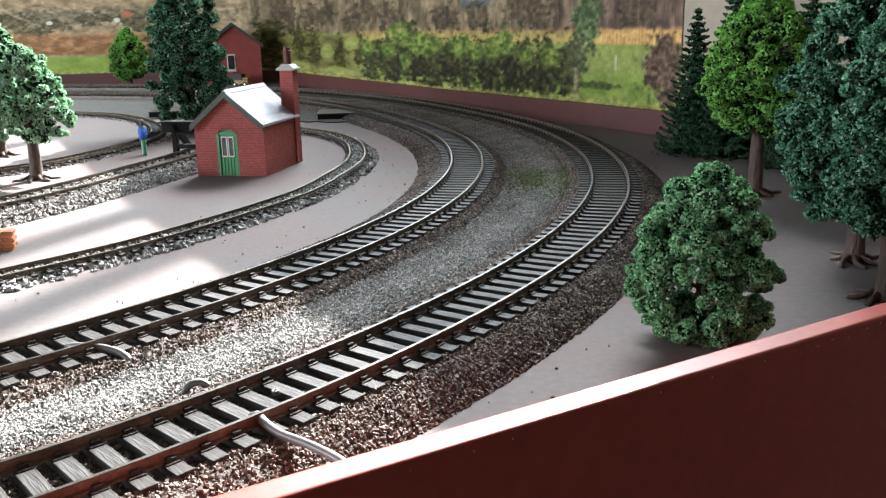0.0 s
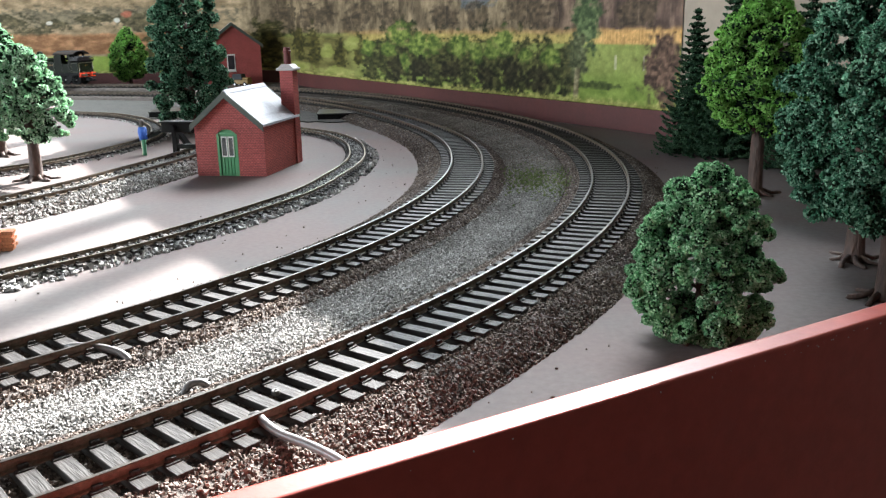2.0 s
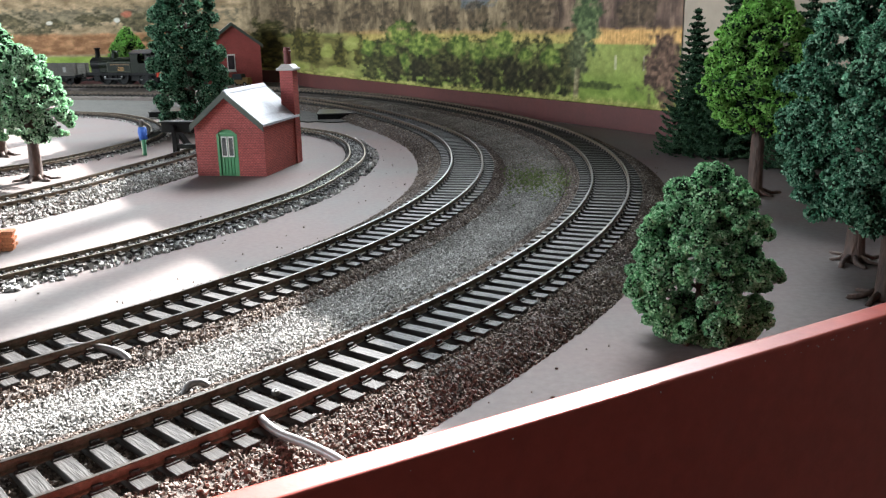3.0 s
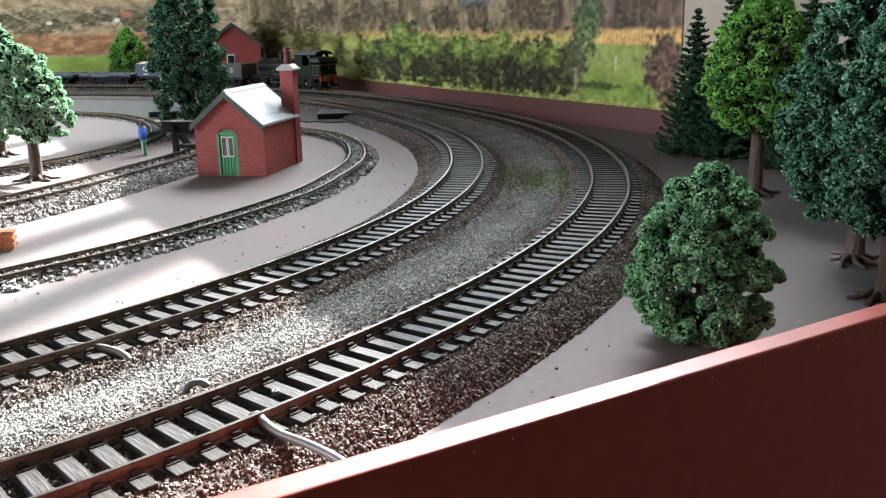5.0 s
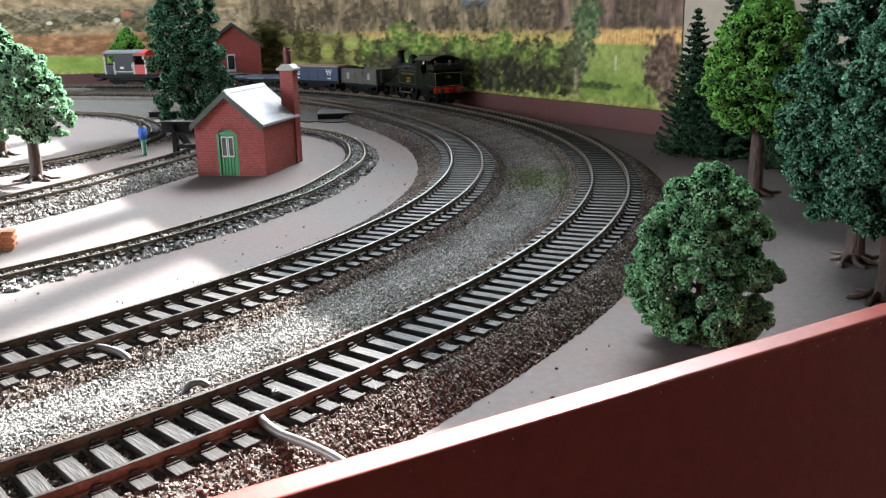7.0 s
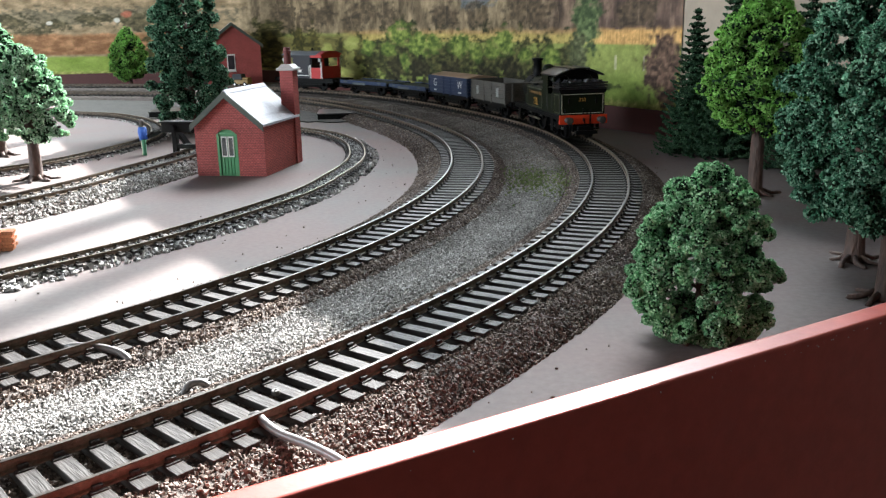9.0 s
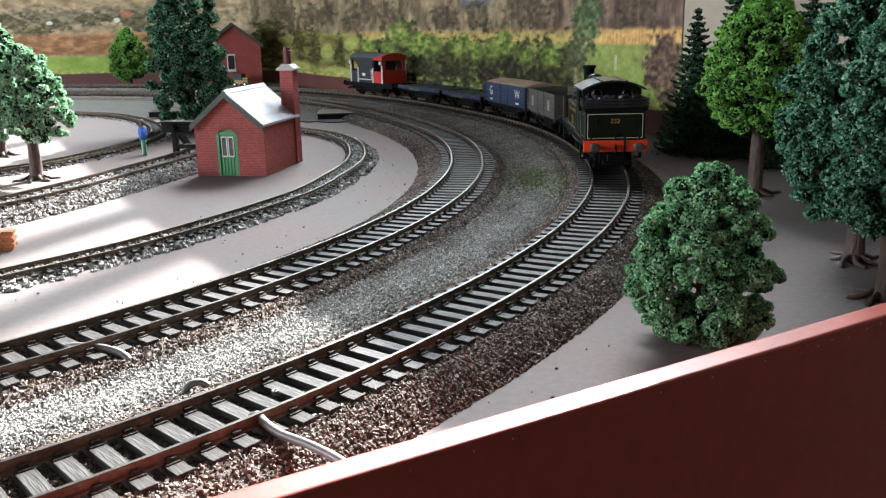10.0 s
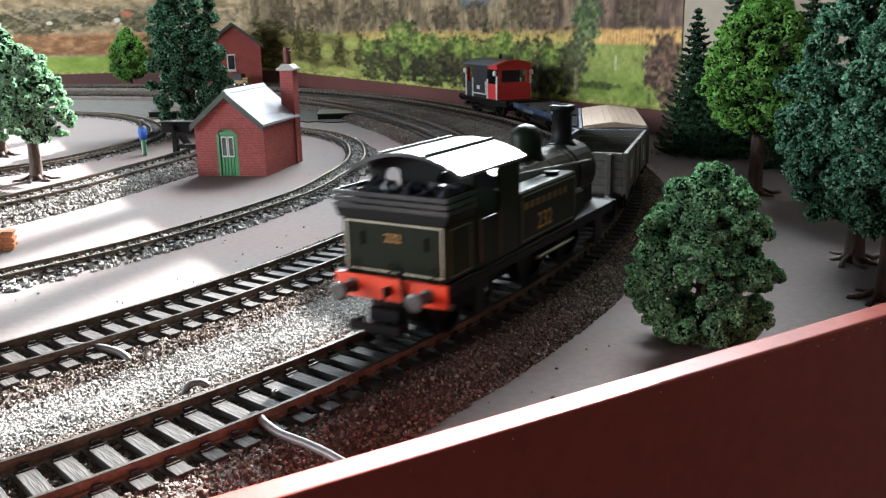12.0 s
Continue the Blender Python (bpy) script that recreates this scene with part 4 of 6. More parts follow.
def spruce(x, y, height, width, seed, tiers=24, label="dark green spruce with tiered drooping branches"):
    """Tiers of separate needle-clad branches that droop and turn up at the tip."""
    rng = np.random.default_rng(seed)
    root = empty("spruce_tree", mm(x, y, 0), label, "tree", "spruces before the plain board")
    bm = bmesh.new()
    lathe(bm, [(1.8, 0), (1.3, height * 0.3), (0.3, height)], n=8)
    part("trunk", bm, M["bark"], root)
    cs, zs, ic, iz = [], [], [], []
    for k in range(tiers):
        u = k / (tiers - 1)
        z0 = height * (0.05 + 0.94 * u)
        rad = width / 2 * (1 - u) ** 0.85 + 1.6
        count = int(17 - 9 * u)
        off = rng.uniform(0, 6.283)
        for b in range(count):
            a = off + 6.283 * b / count + rng.normal() * 0.1
            L = rad * rng.uniform(0.8, 1.1)
            n = int(26 + L * 9)
            w = rng.uniform(0.12, 1, n) ** 0.8
            side = rng.normal(size=n) * (0.35 + 0.75 * np.sin(w * 2.7))
            lift = z0 - L * 0.34 * np.sin(w * 2.2) + L * 0.12 * w ** 3 - np.abs(side) * 0.25 + rng.normal(size=n) * 0.16
            cs.append(np.stack([np.cos(a) * L * w - np.sin(a) * side, np.sin(a) * L * w + np.cos(a) * side, lift], 1))
            zs.append((0.62 - 0.2 * w) * rng.uniform(0.6, 1.15, n))
            # dark bits along the branch stand in for shade inside the spruce
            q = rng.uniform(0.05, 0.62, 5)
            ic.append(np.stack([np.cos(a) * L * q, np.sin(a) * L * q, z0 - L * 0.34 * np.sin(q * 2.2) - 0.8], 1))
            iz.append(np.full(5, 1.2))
    grains("inner_crown", np.concatenate(ic), np.concatenate(iz), M["gap_shade"], rng, root, (0.7, 1.5, 0.2), (TET, TET_F))
    grains("crown", np.concatenate(cs), np.concatenate(zs), M["leaf_spruce"], rng, root, (0.6, 1.6, 0.22), (TET, TET_F))
    return root


EGG = lambda h0, h1, r: [(h0, r * 0.55), (h0 + (h1 - h0) * 0.12, r * 0.88), (h0 + (h1 - h0) * 0.3, r), (h0 + (h1 - h0) * 0.55, r * 0.92), (h0 + (h1 - h0) * 0.8, r * 0.62), (h0 + (h1 - h0) * 0.95, r * 0.28), (h1, r * 0.08)]
DOME = lambda h0, h1, r: [(h0, r * 0.75), (h0 + (h1 - h0) * 0.1, r * 0.98), (h0 + (h1 - h0) * 0.35, r), (h0 + (h1 - h0) * 0.65, r * 0.82), (h0 + (h1 - h0) * 0.88, r * 0.5), (h1, r * 0.15)]
tree("round_bush_tree", 69.2, 226, 4, 2.4, [(1.5, 9), (4, 14), (9.5, 18.2), (18, 19.4), (30, 16.8), (36, 14.4), (41, 11), (44.5, 7.5), (46.5, 3)], M["leaf_mid"], 11, "bushy round mid-green flocked model tree", 2.3, 300, 230, 0.3)
tree("broadleaf_tree", 153, 424, 27, 3.6, EGG(33, 96, 27), M["leaf_lime"], 12, "bright lime-green flocked model tree", 3.6, 250, 140, 0.48)
tree("broadleaf_tree", 145, 300, 18, 3.2, EGG(17, 104, 29), M["leaf_dark"], 13, "tall dark blue-green flocked model tree", 3.3, 430, 130, 0.42)
tree("broadleaf_tree", 135, 256, 20, 3.4, EGG(22, 95, 20), M["leaf_dark"], 14, "dark blue-green flocked tree by the edge board", 3.1, 250, 120, 0.42)
tree("broadleaf_tree", -239, 517, 26, 3.6, DOME(25, 77, 24), M["leaf_sunlit"], 15, "sunlit dome-shaped model tree, sunlight also put into its pale tips", 2.7, 260, 120, 0.42)
tree("broadleaf_tree", -311, 624, 24, 4.0, DOME(24, 95, 26), M["leaf_sunlit"], 16, "sunlit dome-shaped model tree with flared roots, sunlight put into its foliage", 3.2, 260, 90, 0.48)
tree("column_tree", -206, 742, 14, 4.0, [(12, 24), (22, 31), (40, 33), (70, 31), (100, 26), (125, 16), (140, 4)], M["leaf_dark"], 17, "tall dark green column-shaped flocked tree", 5.0, 270, 130, 0.62)
tree("broadleaf_tree", -462, 1345, 17, 3.0, [(15, 20), (25, 26), (45, 27), (65, 23), (78, 13), (83, 4)], M["leaf_lime"], 18, "small bright green model tree beside the far line", 4.2, 220, 100, 0.7)
spruce(162, 566, 90, 50, 21)
spruce(180, 548, 112, 50, 22, 28)
spruce(206, 500, 108, 50, 23, 27)


def paint_chips():
    """Small pale chips where the gloss paint has worn off the edge board."""
    d = (NEAR_B - NEAR_A).normalized()
    nrm = Vector((d.y, -d.x))
    rng = np.random.default_rng(9)
    c, z = [], []
    for s0, n, spread in ((1140, 26, 14), (1165, 20, 10), (1105, 6, 8), (1040, 5, 12), (985, 4, 10)):
        for k in range(n):
            q = NEAR_A + d * (s0 + rng.normal() * spread) + nrm * (6.9 + rng.uniform(-0.1, 0.15))
            c.append((q.x, q.y, 16.9 - abs(rng.normal()) * 0.9))
            z.append(rng.uniform(0.08, 0.26))
    return tagged(grains("paint_chips", np.array(c), np.array(z), M["stone_cap"], rng), "pale chips in the gloss paint of the edge board", "paint chips", kind="stuff")


paint_chips()


# ---- lineside buildings and things ----
def uv_box(ob):
    """Brick courses by face direction, in metres."""
    me = ob.data
    layer = me.uv_layers.new(name="UVMap")
    for p in me.polygons:
        n = p.normal
        for li in p.loop_indices:
            c = me.vertices[me.loops[li].vertex_index].co
            layer.data[li].uv = ((c.y, c.z) if abs(n.x) > abs(n.y) and abs(n.x) > 0.3 else (c.x, c.z)) if abs(n.z) < 0.85 else (c.x, c.y)
    return ob


def roof_uv(ob):
    me = ob.data
    layer = me.uv_layers.new(name="UVMap")
    for p in me.polygons:
        for li in p.loop_indices:
            c = me.vertices[me.loops[li].vertex_index].co
            layer.data[li].uv = (c.y, math.hypot(c.x, c.z))
    return ob


def hut():
    W, D, E, A = 43.0, 54.0, 30.0, 48.0
    h = empty("lineside_hut", mm(-144, 518, 0, 0, 0, -11.8), "red brick lineside hut with slate roof and green door", "hut")
    # walls with the arched doorway cut out of the front
    bm = bmesh.new()
    dx0, dx1, dh, dc = 13.5, 26.5, 25.0, 27.5
    front = [(0, 0), (dx0, 0), (dx0, dh), ((dx0 * 3 + dx1) / 4, dc - 0.5), ((dx0 + dx1) / 2, dc), ((dx0 + dx1 * 3) / 4, dc - 0.5), (dx1, dh), (dx1, 0), (W, 0), (W, E), (W / 2, A - 1), (0, E)]
    prism(bm, front, "y", 0, 2)
    uv_box(part("front_wall", bm, M["brick"], h))
    bm = bmesh.new()
    prism(bm, [(0, 0), (W, 0), (W, E), (W / 2, A - 1), (0, E)], "y", D - 2, D)
    uv_box(part("back_wall", bm, M["brick"], h))
    for x0 in (0, W - 2):
        bm = bmesh.new()
        box(bm, x0, x0 + 2, 2, D - 2, 0, E)
        uv_box(part("side_wall", bm, M["brick"], h))
    d = part("door", box(bmesh.new(), dx0 + 0.1, dx1 - 0.1, 1.0, 1.8, 0, dh + 2.2), M["door_green"], h, "green plank door with two tall lights")
    for x in (dx0 + 0.1, dx1 - 1.5):
        part("door_frame", box(bmesh.new(), x, x + 1.4, -0.1, 1.0, 0, dh), M["door_green"], d)
    part("door_frame", box(bmesh.new(), dx0, dx1, 0.1, 1.0, dh - 1.0, dh + 0.6), M["door_green"], d)
    for i in range(5):
        x = dx0 + 2.2 + i * 2.0
        part("plank", box(bmesh.new(), x, x + 1.6, 0.5, 1.05, 0.6, 10.5, 0.15), M["door_green"], d)
    for x in (dx0 + 3.0, dx0 + 7.2):
        bm = bmesh.new()
        for a in ((x - 0.5, x, 11.2, 23.2), (x + 2.6, x + 3.1, 11.2, 23.2), (x, x + 2.6, 11.2, 12), (x, x + 2.6, 22.4, 23.2)):
            box(bm, a[0], a[1], 0.45, 1.05, a[2], a[3])
        fr = part("window_frame", bm, M["white"], d, "white door light frame")
        part("pane", box(bmesh.new(), x, x + 2.6, 0.8, 1.05, 12, 22.4), M["glass_dark"], fr)
    bm = bmesh.new()
    for k in range(9):
        a = radians(150 - k * 15)
        c = Vector(((dx0 + dx1) / 2 + 7.6 * math.cos(a) * 0.95, 0, dh - 2.2 + 5.6 * math.sin(a)))
        box(bm, -0.7, 0.7, -0.25, 0.3, -0.9, 0.9, m=Matrix.Translation(c) @ Matrix.Rotation(radians(90) - a, 4, "Y"))
    uv_box(part("brick_arch", bm, M["brick"], h, "soldier-brick arch over the door"))
    # roof: two slopes with overhang, ridge, bargeboards
    ov, th = 1.2, 1.2
    slope = (A - E) / (W / 2)
    for s in (-1, 1):
        bm = bmesh.new()
        o = [(W / 2, A), (W / 2 + s * (W / 2 + ov), A - slope * (W / 2 + ov)), (W / 2 + s * (W / 2 + ov), A - slope * (W / 2 + ov) + th), (W / 2, A + th)]
        prism(bm, o, "y", -2.5, D + 2.5)
        roof = roof_uv(part("roof_slope", bm, M["slate"], h, "pale grey slate roof slope"))
        for k in range(13):
            t0 = k / 13
            bm = bmesh.new()
            x0, x1 = W / 2 + s * (W / 2 + ov) * t0, W / 2 + s * (W / 2 + ov) * (t0 + 1 / 13)
            z0, z1 = A - slope * (W / 2 + ov) * t0 + th, A - slope * (W / 2 + ov) * (t0 + 1 / 13) + th
            prism(bm, [(x0, z0 - 0.02), (x1, z1 - 0.02), (x1, z1 + 0.14), (x0, z0 + 0.04)], "y", -2.5, D + 2.5)
            roof_uv(part("slate_course", bm, M["slate"], roof))
        for y0 in (-3.4, D + 2.5):
            bm = bmesh.new()
            prism(bm, [(W / 2, A - 2.4), (W / 2 + s * (W / 2 + ov), A - 2.4 - slope * (W / 2 + ov)), (W / 2 + s * (W / 2 + ov), A + 1.5 - slope * (W / 2 + ov)), (W / 2, A + 1.5)], "y", y0, y0 + 0.9)
            part("bargeboard", bm, M["barge"], h, "dark green bargeboard")
    bm = bmesh.new()
    prism(bm, [(W / 2 - 1.8, A + 0.2), (W / 2 + 1.8, A + 0.2), (W / 2, A + 2.4)], "y", -2.6, D + 2.6)
    part("ridge_tile", bm, M["slate"], h)
    bm = bmesh.new()
    box(bm, 35.5, 44, D - 5, D + 3.5, 0, 58)
    ch = uv_box(part("chimney", bm, M["brick"], h))
    bm = bmesh.new()
    box(bm, 33.9, 45.6, D - 6.6, D + 5.1, 58, 59.6, 0.3)
    prism(bm, [(34.6, 59.6), (44.9, 59.6), (42.3, 61.8), (37.2, 61.8)], "y", D - 5.4, D + 4)
    part("chimney_cap", bm, M["stone_cap"], ch, "pale stone chimney cap")
    bm = bmesh.new()
    lathe(bm, [(2.4, 61.5), (2.1, 68.5), (2.5, 68.7), (2.5, 70), (2.2, 70.2), (2.2, 72)], Matrix.Translation((39.7, D - 0.8, 0)), 14)
    part("chimney_pot", bm, M["brick"], ch, "red chimney pot", smooth=False)
    return h


hut()


def far_building():
    h = empty("station_building", mm(-343, 1330, 0, 0, 0, 14), "red brick building with grey slate roof beside the line", "building")
    W, D, E, A = 80, 46, 60, 90
    bm = bmesh.new()
    box(bm, 0, W, 0, D, 0, E)
    uv_box(part("wall", bm, M["brick"], h))
    bm = bmesh.new()
    prism(bm, [(0, E), (W, E), (W / 2, A)], "y", 0, D)
    uv_box(part("gable", bm, M["brick"], h))
    for s in (-1, 1):
        bm = bmesh.new()
        sl = (A - E) / (W / 2)
        prism(bm, [(W / 2, A), (W / 2 + s * (W / 2 + 4), A - sl * (W / 2 + 4)), (W / 2 + s * (W / 2 + 4), A - sl * (W / 2 + 4) + 2), (W / 2, A + 2)], "y", -4, D + 4)
        roof_uv(part("roof_slope", bm, M["slate"], h, "grey slate roof slope"))
        bm = bmesh.new()
        prism(bm, [(W / 2, A - 3), (W / 2 + s * (W / 2 + 4), A - 3 - sl * (W / 2 + 4)), (W / 2 + s * (W / 2 + 4), A + 2 - sl * (W / 2 + 4)), (W / 2, A + 2)], "y", -5, -4)
        part("bargeboard", bm, M["barge"], h)
    w = part("window", box(bmesh.new(), 30, 42, -0.6, 0.2, 22, 46), M["white"], h, "white-framed window")
    part("pane", box(bmesh.new(), 31.5, 40.5, -0.9, -0.5, 24, 44), M["glass_dark"], w)
    part("sill", box(bmesh.new(), 29, 43, -1.6, 0.2, 20, 22), M["stone_cap"], w)
    return h


far_building()


def jeep():
    c = empty("toy_jeep", mm(-290, 1318, 0, 0, 0, -20), "small tan open model car with a dark hood", "car")
    tan = flat("jeep_tan", (0.36, 0.22, 0.07), 0.5)
    part("body", box(bmesh.new(), -14, 14, -6.5, 6.5, 3.5, 10, 0.8), tan, c)
    part("bonnet", box(bmesh.new(), 4, 13.5, -5.2, 5.2, 10, 13, 0.6), tan, c)
    bm = bmesh.new()
    prism(bm, [(-13, 10), (4, 10), (2.5, 18), (-12, 18)], "y", -6, 6)
    part("hood", bm, M["van_dark"], c, "dark canvas hood")
    for x in (-8.5, 8.5):
        for y in (-6.8, 4.8):
            bm = bmesh.new()
            cyl(bm, (x, y, 3.4), "y", 3.4, 2.0, 14)
            wh = part("wheel", bm, M["loco_black"], c)
            bm = bmesh.new()
            cyl(bm, (x, y - 0.15, 3.4), "y", 1.6, 2.3, 10)
            part("hub", bm, M["steel"], wh)
    return c


jeep()


def buffer_stop(x, y, rz, z, s=1.0, label="dark timber buffer stop at the siding's end"):
    b = empty("buffer_stop", mm(x, y, z, 0, 0, rz), label, "buffer stop")
    for yy in (-9, 9):
        part("post", box(bmesh.new(), -1.8 * s, 1.8 * s, yy - 1.7, yy + 1.7, 0, 19 * s, 0.2), M["wood_dark"], b)
        bm = bmesh.new()
        prism(bm, [(1, 14 * s), (1, 18 * s), (20 * s, 2), (20 * s, -1), (17 * s, -1)], "y", yy - 1.2, yy + 1.2)
        part("strut", bm, M["wood_dark"], b)
    part("beam", box(bmesh.new(), -4.5 * s, -1.5 * s, -16, 16, 14 * s, 20 * s, 0.3), M["wood_dark"], b)
    part("cap_board", box(bmesh.new(), -6 * s, 3 * s, -17, 17, 20 * s, 21.2 * s, 0.2), M["wood_dark"], b)
    part("tie", box(bmesh.new(), -1.4, 1.4, -9, 9, 3, 6, 0.2), M["wood_dark"], b)
    for yy in (-7, 7):
        bm = bmesh.new()
        cyl(bm, (-8 * s, yy, 17 * s), "x", 2.2, 3.5, 12)
        part("buffer", bm, M["wood_dark"], b)
    return b


buffer_stop(-166, 580, 76, RAIL_Z - 4)


def low_box(x, y, rz, label):
    b = empty("low_black_box", mm(x, y, 0, 0, 0, rz), label, "box cover", "black box covers")
    bm = bmesh.new()
    box(bm, 0, 34, 0, 42, 0, 5.4, 0.5)
    part("body", bm, M["wood_dark"], b)
    part("lid", box(bmesh.new(), -1, 35, -1, 43, 5.4, 6.4, 0.4), M["loco_roof"], b, "dull black lid")
    return b


low_box(-112, 812, 4, "flat black box cover beside the inner line")
low_box(-284, 868, 8, "flat black box cover behind the buffer stop")


def figurine():
    bm = bmesh.new()
    for y in (-1.3, 1.3):
        lathe(bm, [(1.5, 0), (1.2, 2), (1.35, 6), (1.7, 11)], Matrix.Translation((0, y, 0)), 10)
    lathe(bm, [(2.2, 10.5), (2.9, 13), (3.2, 17), (2.6, 19.5), (1.0, 20.2)], None, 12)
    for y in (-3.4, 3.4):
        tube(bm, [(0, y * 0.9, 18.5), (0.6, y * 1.15, 15), (1.8, y, 11.5)], 0.85, 8)
    lathe(bm, [(0.8, 20), (1.5, 21), (1.8, 22.6), (1.5, 24), (0.6, 24.7)], None, 12)
    ob = part("figurine", bm, M["skin"], None, smooth=True, at=mm(-206, 612, 0, 0, 0, 30))
    for mat in (flat("figure_blue", (0.03, 0.12, 0.5), 0.6), flat("figure_green", (0.05, 0.24, 0.12), 0.6), flat("figure_head", (0.12, 0.1, 0.1), 0.6), flat("figure_cream", (0.5, 0.5, 0.35), 0.6)):
        ob.data.materials.append(mat)
    for p in ob.data.polygons:
        z = p.center.z / U
        p.material_index = 3 if z > 19.8 else (1 if z > 11.6 and abs(p.center.y) > -1 else 2)
        if z < 11 and p.center.y > 0.0:
            p.material_index = 4
    return tagged(ob, "tiny painted figurine in a blue top and green trousers", "figurine")


figurine()


def brick_stack():
    b = empty("brick_stack", mm(-199.5, 338, 0, 0, 0, 12), "small stack of orange model bricks on the board", "brick stack")
    shared = mesh_of("brick", box(bmesh.new(), -2.05, 2.05, -1.0, 1.0, 0, 1.3, 0.12), M["terracotta"])
    rng = random.Random(4)
    for lay in range(6):
        for i in range(7):
            for j in range(3):
                if lay == 5 and rng.random() < 0.25:
                    continue
                ob = new("brick", shared)
                ob.parent = b
                ob.matrix_basis = mm(i * 4.25 + (lay % 2) * 0.8 + rng.uniform(-0.1, 0.1), j * 2.15, lay * 1.33, 0, 0, rng.uniform(-2, 2))
    return b


brick_stack()


def cables():
    for label, pts, r in (("grey feeder cable from the outer rail to the edge board", [(-40.5, 169, 6.5), (-38.5, 166.5, 7.8), (-36.8, 163.6, 7.6), (-33, 160, 6.8), (-27, 155.6, 6.6), (-21, 150.5, 6.2), (-16, 146, 5.0), (-11, 141, 2.5)], 0.92),
                          ("grey feeder cable from the inner rail into the ballast", [(-97, 213.5, 6.2), (-95, 212, 7.0), (-91, 211, 7.3), (-86, 210, 7.0), (-82, 208.8, 6.2), (-79.5, 207.4, 5.0), (-78.5, 206.5, 3.4)], 0.95),
                          ("end of a cable beside the outer rail", [(-60, 186.5, 4.0), (-58.5, 187.5, 6.0), (-56.5, 188.6, 6.2), (-54.5, 188.8, 5.0)], 0.9)):
        bm = bmesh.new()
        tube(bm, [tuple(p) for p in spline(pts, 8)], r, 10)
        tagged(part("feeder_cable", bm, M["cable"], smooth=True), label, "cable")
    bm = bmesh.new()
    lathe(bm, [(1.0, 0), (1.0, 0.7), (0.8, 1.0), (0.35, 1.0), (0.3, 0.6)], Matrix.Translation((-37.5, 180.0, RAIL_Z - 2.5)), 14)
    tagged(part("track_pin", bm, M["buffer_steel"]), "round-headed steel pin in a sleeper", "track pin")


cables()


# ---- the train: x runs in the way of travel, 0 is the rail top ----
def wheelset(parent, x, r, mat_rim, name="wheelset"):
    ax = new(name)
    ax.parent = parent
    ax.matrix_basis = mm(x, 0, r)
    bm = bmesh.new()
    cyl(bm, (0, -11, 0), "y", 0.9, 22, 8)
    part("axle", bm, M["steel"], ax)
    for s in (-1, 1):
        bm = bmesh.new()
        y = s * 7.2 - 0.2
        rim = lathe(bm, [(r + 0.7, 0), (r + 0.7, 0.7), (r, 0.9), (r, 3.0), (r * 0.82, 3.0), (r * 0.8, 1.2), (r * 0.25, 1.3), (r * 0.25, 3.2), (0.5, 3.2)],
                    Matrix.Rotation(radians(-90 * s), 4, "X") @ Matrix.Translation((0, 0, 6.6)), 20)
        part("wheel", bm, mat_rim, ax)
    return ax


def buffers(parent, x, way, z=13.5, mat=None):
    for y in (-11.2, 11.2):
        bm = bmesh.new()
        m = Matrix.Translation((x, y, z)) @ Matrix.Rotation(radians(90 * way), 4, "Y")
        lathe(bm, [(1.9, -0.2), (1.9, 0.6), (1.3, 1.0), (1.2, 3.6), (0.9, 3.7), (0.9, 5.6), (2.5, 5.7), (2.5, 6.2), (1.8, 6.5)], m, 14)
        part("buffer", bm, mat or M["buffer_steel"], parent, "steel buffer" if mat is None else "", smooth=False)


def coupling(parent, x, way):
    bm = bmesh.new()
    box(bm, min(x, x + way * 7), max(x, x + way * 7), -1.6, 1.6, 5.2, 6.4)
    box(bm, min(x + way * 6.4, x + way * 7.6), max(x + way * 6.4, x + way * 7.6), -7.5, 7.5, 4.6, 7.0, 0.2)
    for y in (-7.2, 6.2):
        box(bm, min(x + way * 2.5, x + way * 6.4), max(x + way * 2.5, x + way * 6.4), y, y + 1.0, 5.0, 6.6)
    box(bm, min(x, x + way * 3), max(x, x + way * 3), -4.5, 4.5, 5.6, 9.4, 0.3)
    part("coupling", bm, M["loco_black"], parent, "black tension-lock coupling")
    bm = bmesh.new()
    box(bm, min(x, x + way * 2.4), max(x, x + way * 2.4), -0.5, 0.5, 12.4, 14.6)
    tube(bm, [(x + way * 2.2, 0, 13), (x + way * 2.8, 0, 10.5), (x + way * 2.2, 0, 8.6)], 0.45, 6)
    part("coupling_hook", bm, M["loco_black"], parent)


def text(body, size, mat, parent, m, name="lettering"):
    """Built-in font, turned into a thin mesh in the parent's space."""
    c = bpy.data.curves.new(name, "FONT")
    c.body, c.size, c.extrude, c.align_x, c.align_y = body, size, 0.06, "CENTER", "CENTER"
    tmp = bpy.data.objects.new(name, c)
    me = bpy.data.meshes.new_from_object(tmp)
    me.transform(Matrix.Scale(U, 4) @ m)
    me.materials.clear()
    me.materials.append(mat)
    bpy.data.objects.remove(tmp)
    ob = new(name, me)
    ob.parent = parent
    return ob


SIDE_R = lambda x, y, z: Matrix.Translation((x, y, z)) @ Matrix.Rotation(radians(90), 4, "X")  # reads from -y
SIDE_L = lambda x, y, z: Matrix.Translation((x, y, z)) @ Matrix.Rotation(radians(180), 4, "Z") @ Matrix.Rotation(radians(90), 4, "X")
REAR = lambda x, y, z: Matrix.Translation((x, y, z)) @ Matrix.Rotation(radians(90), 4, "Z") @ Matrix.Rotation(radians(90), 4, "X")  # reads from +x


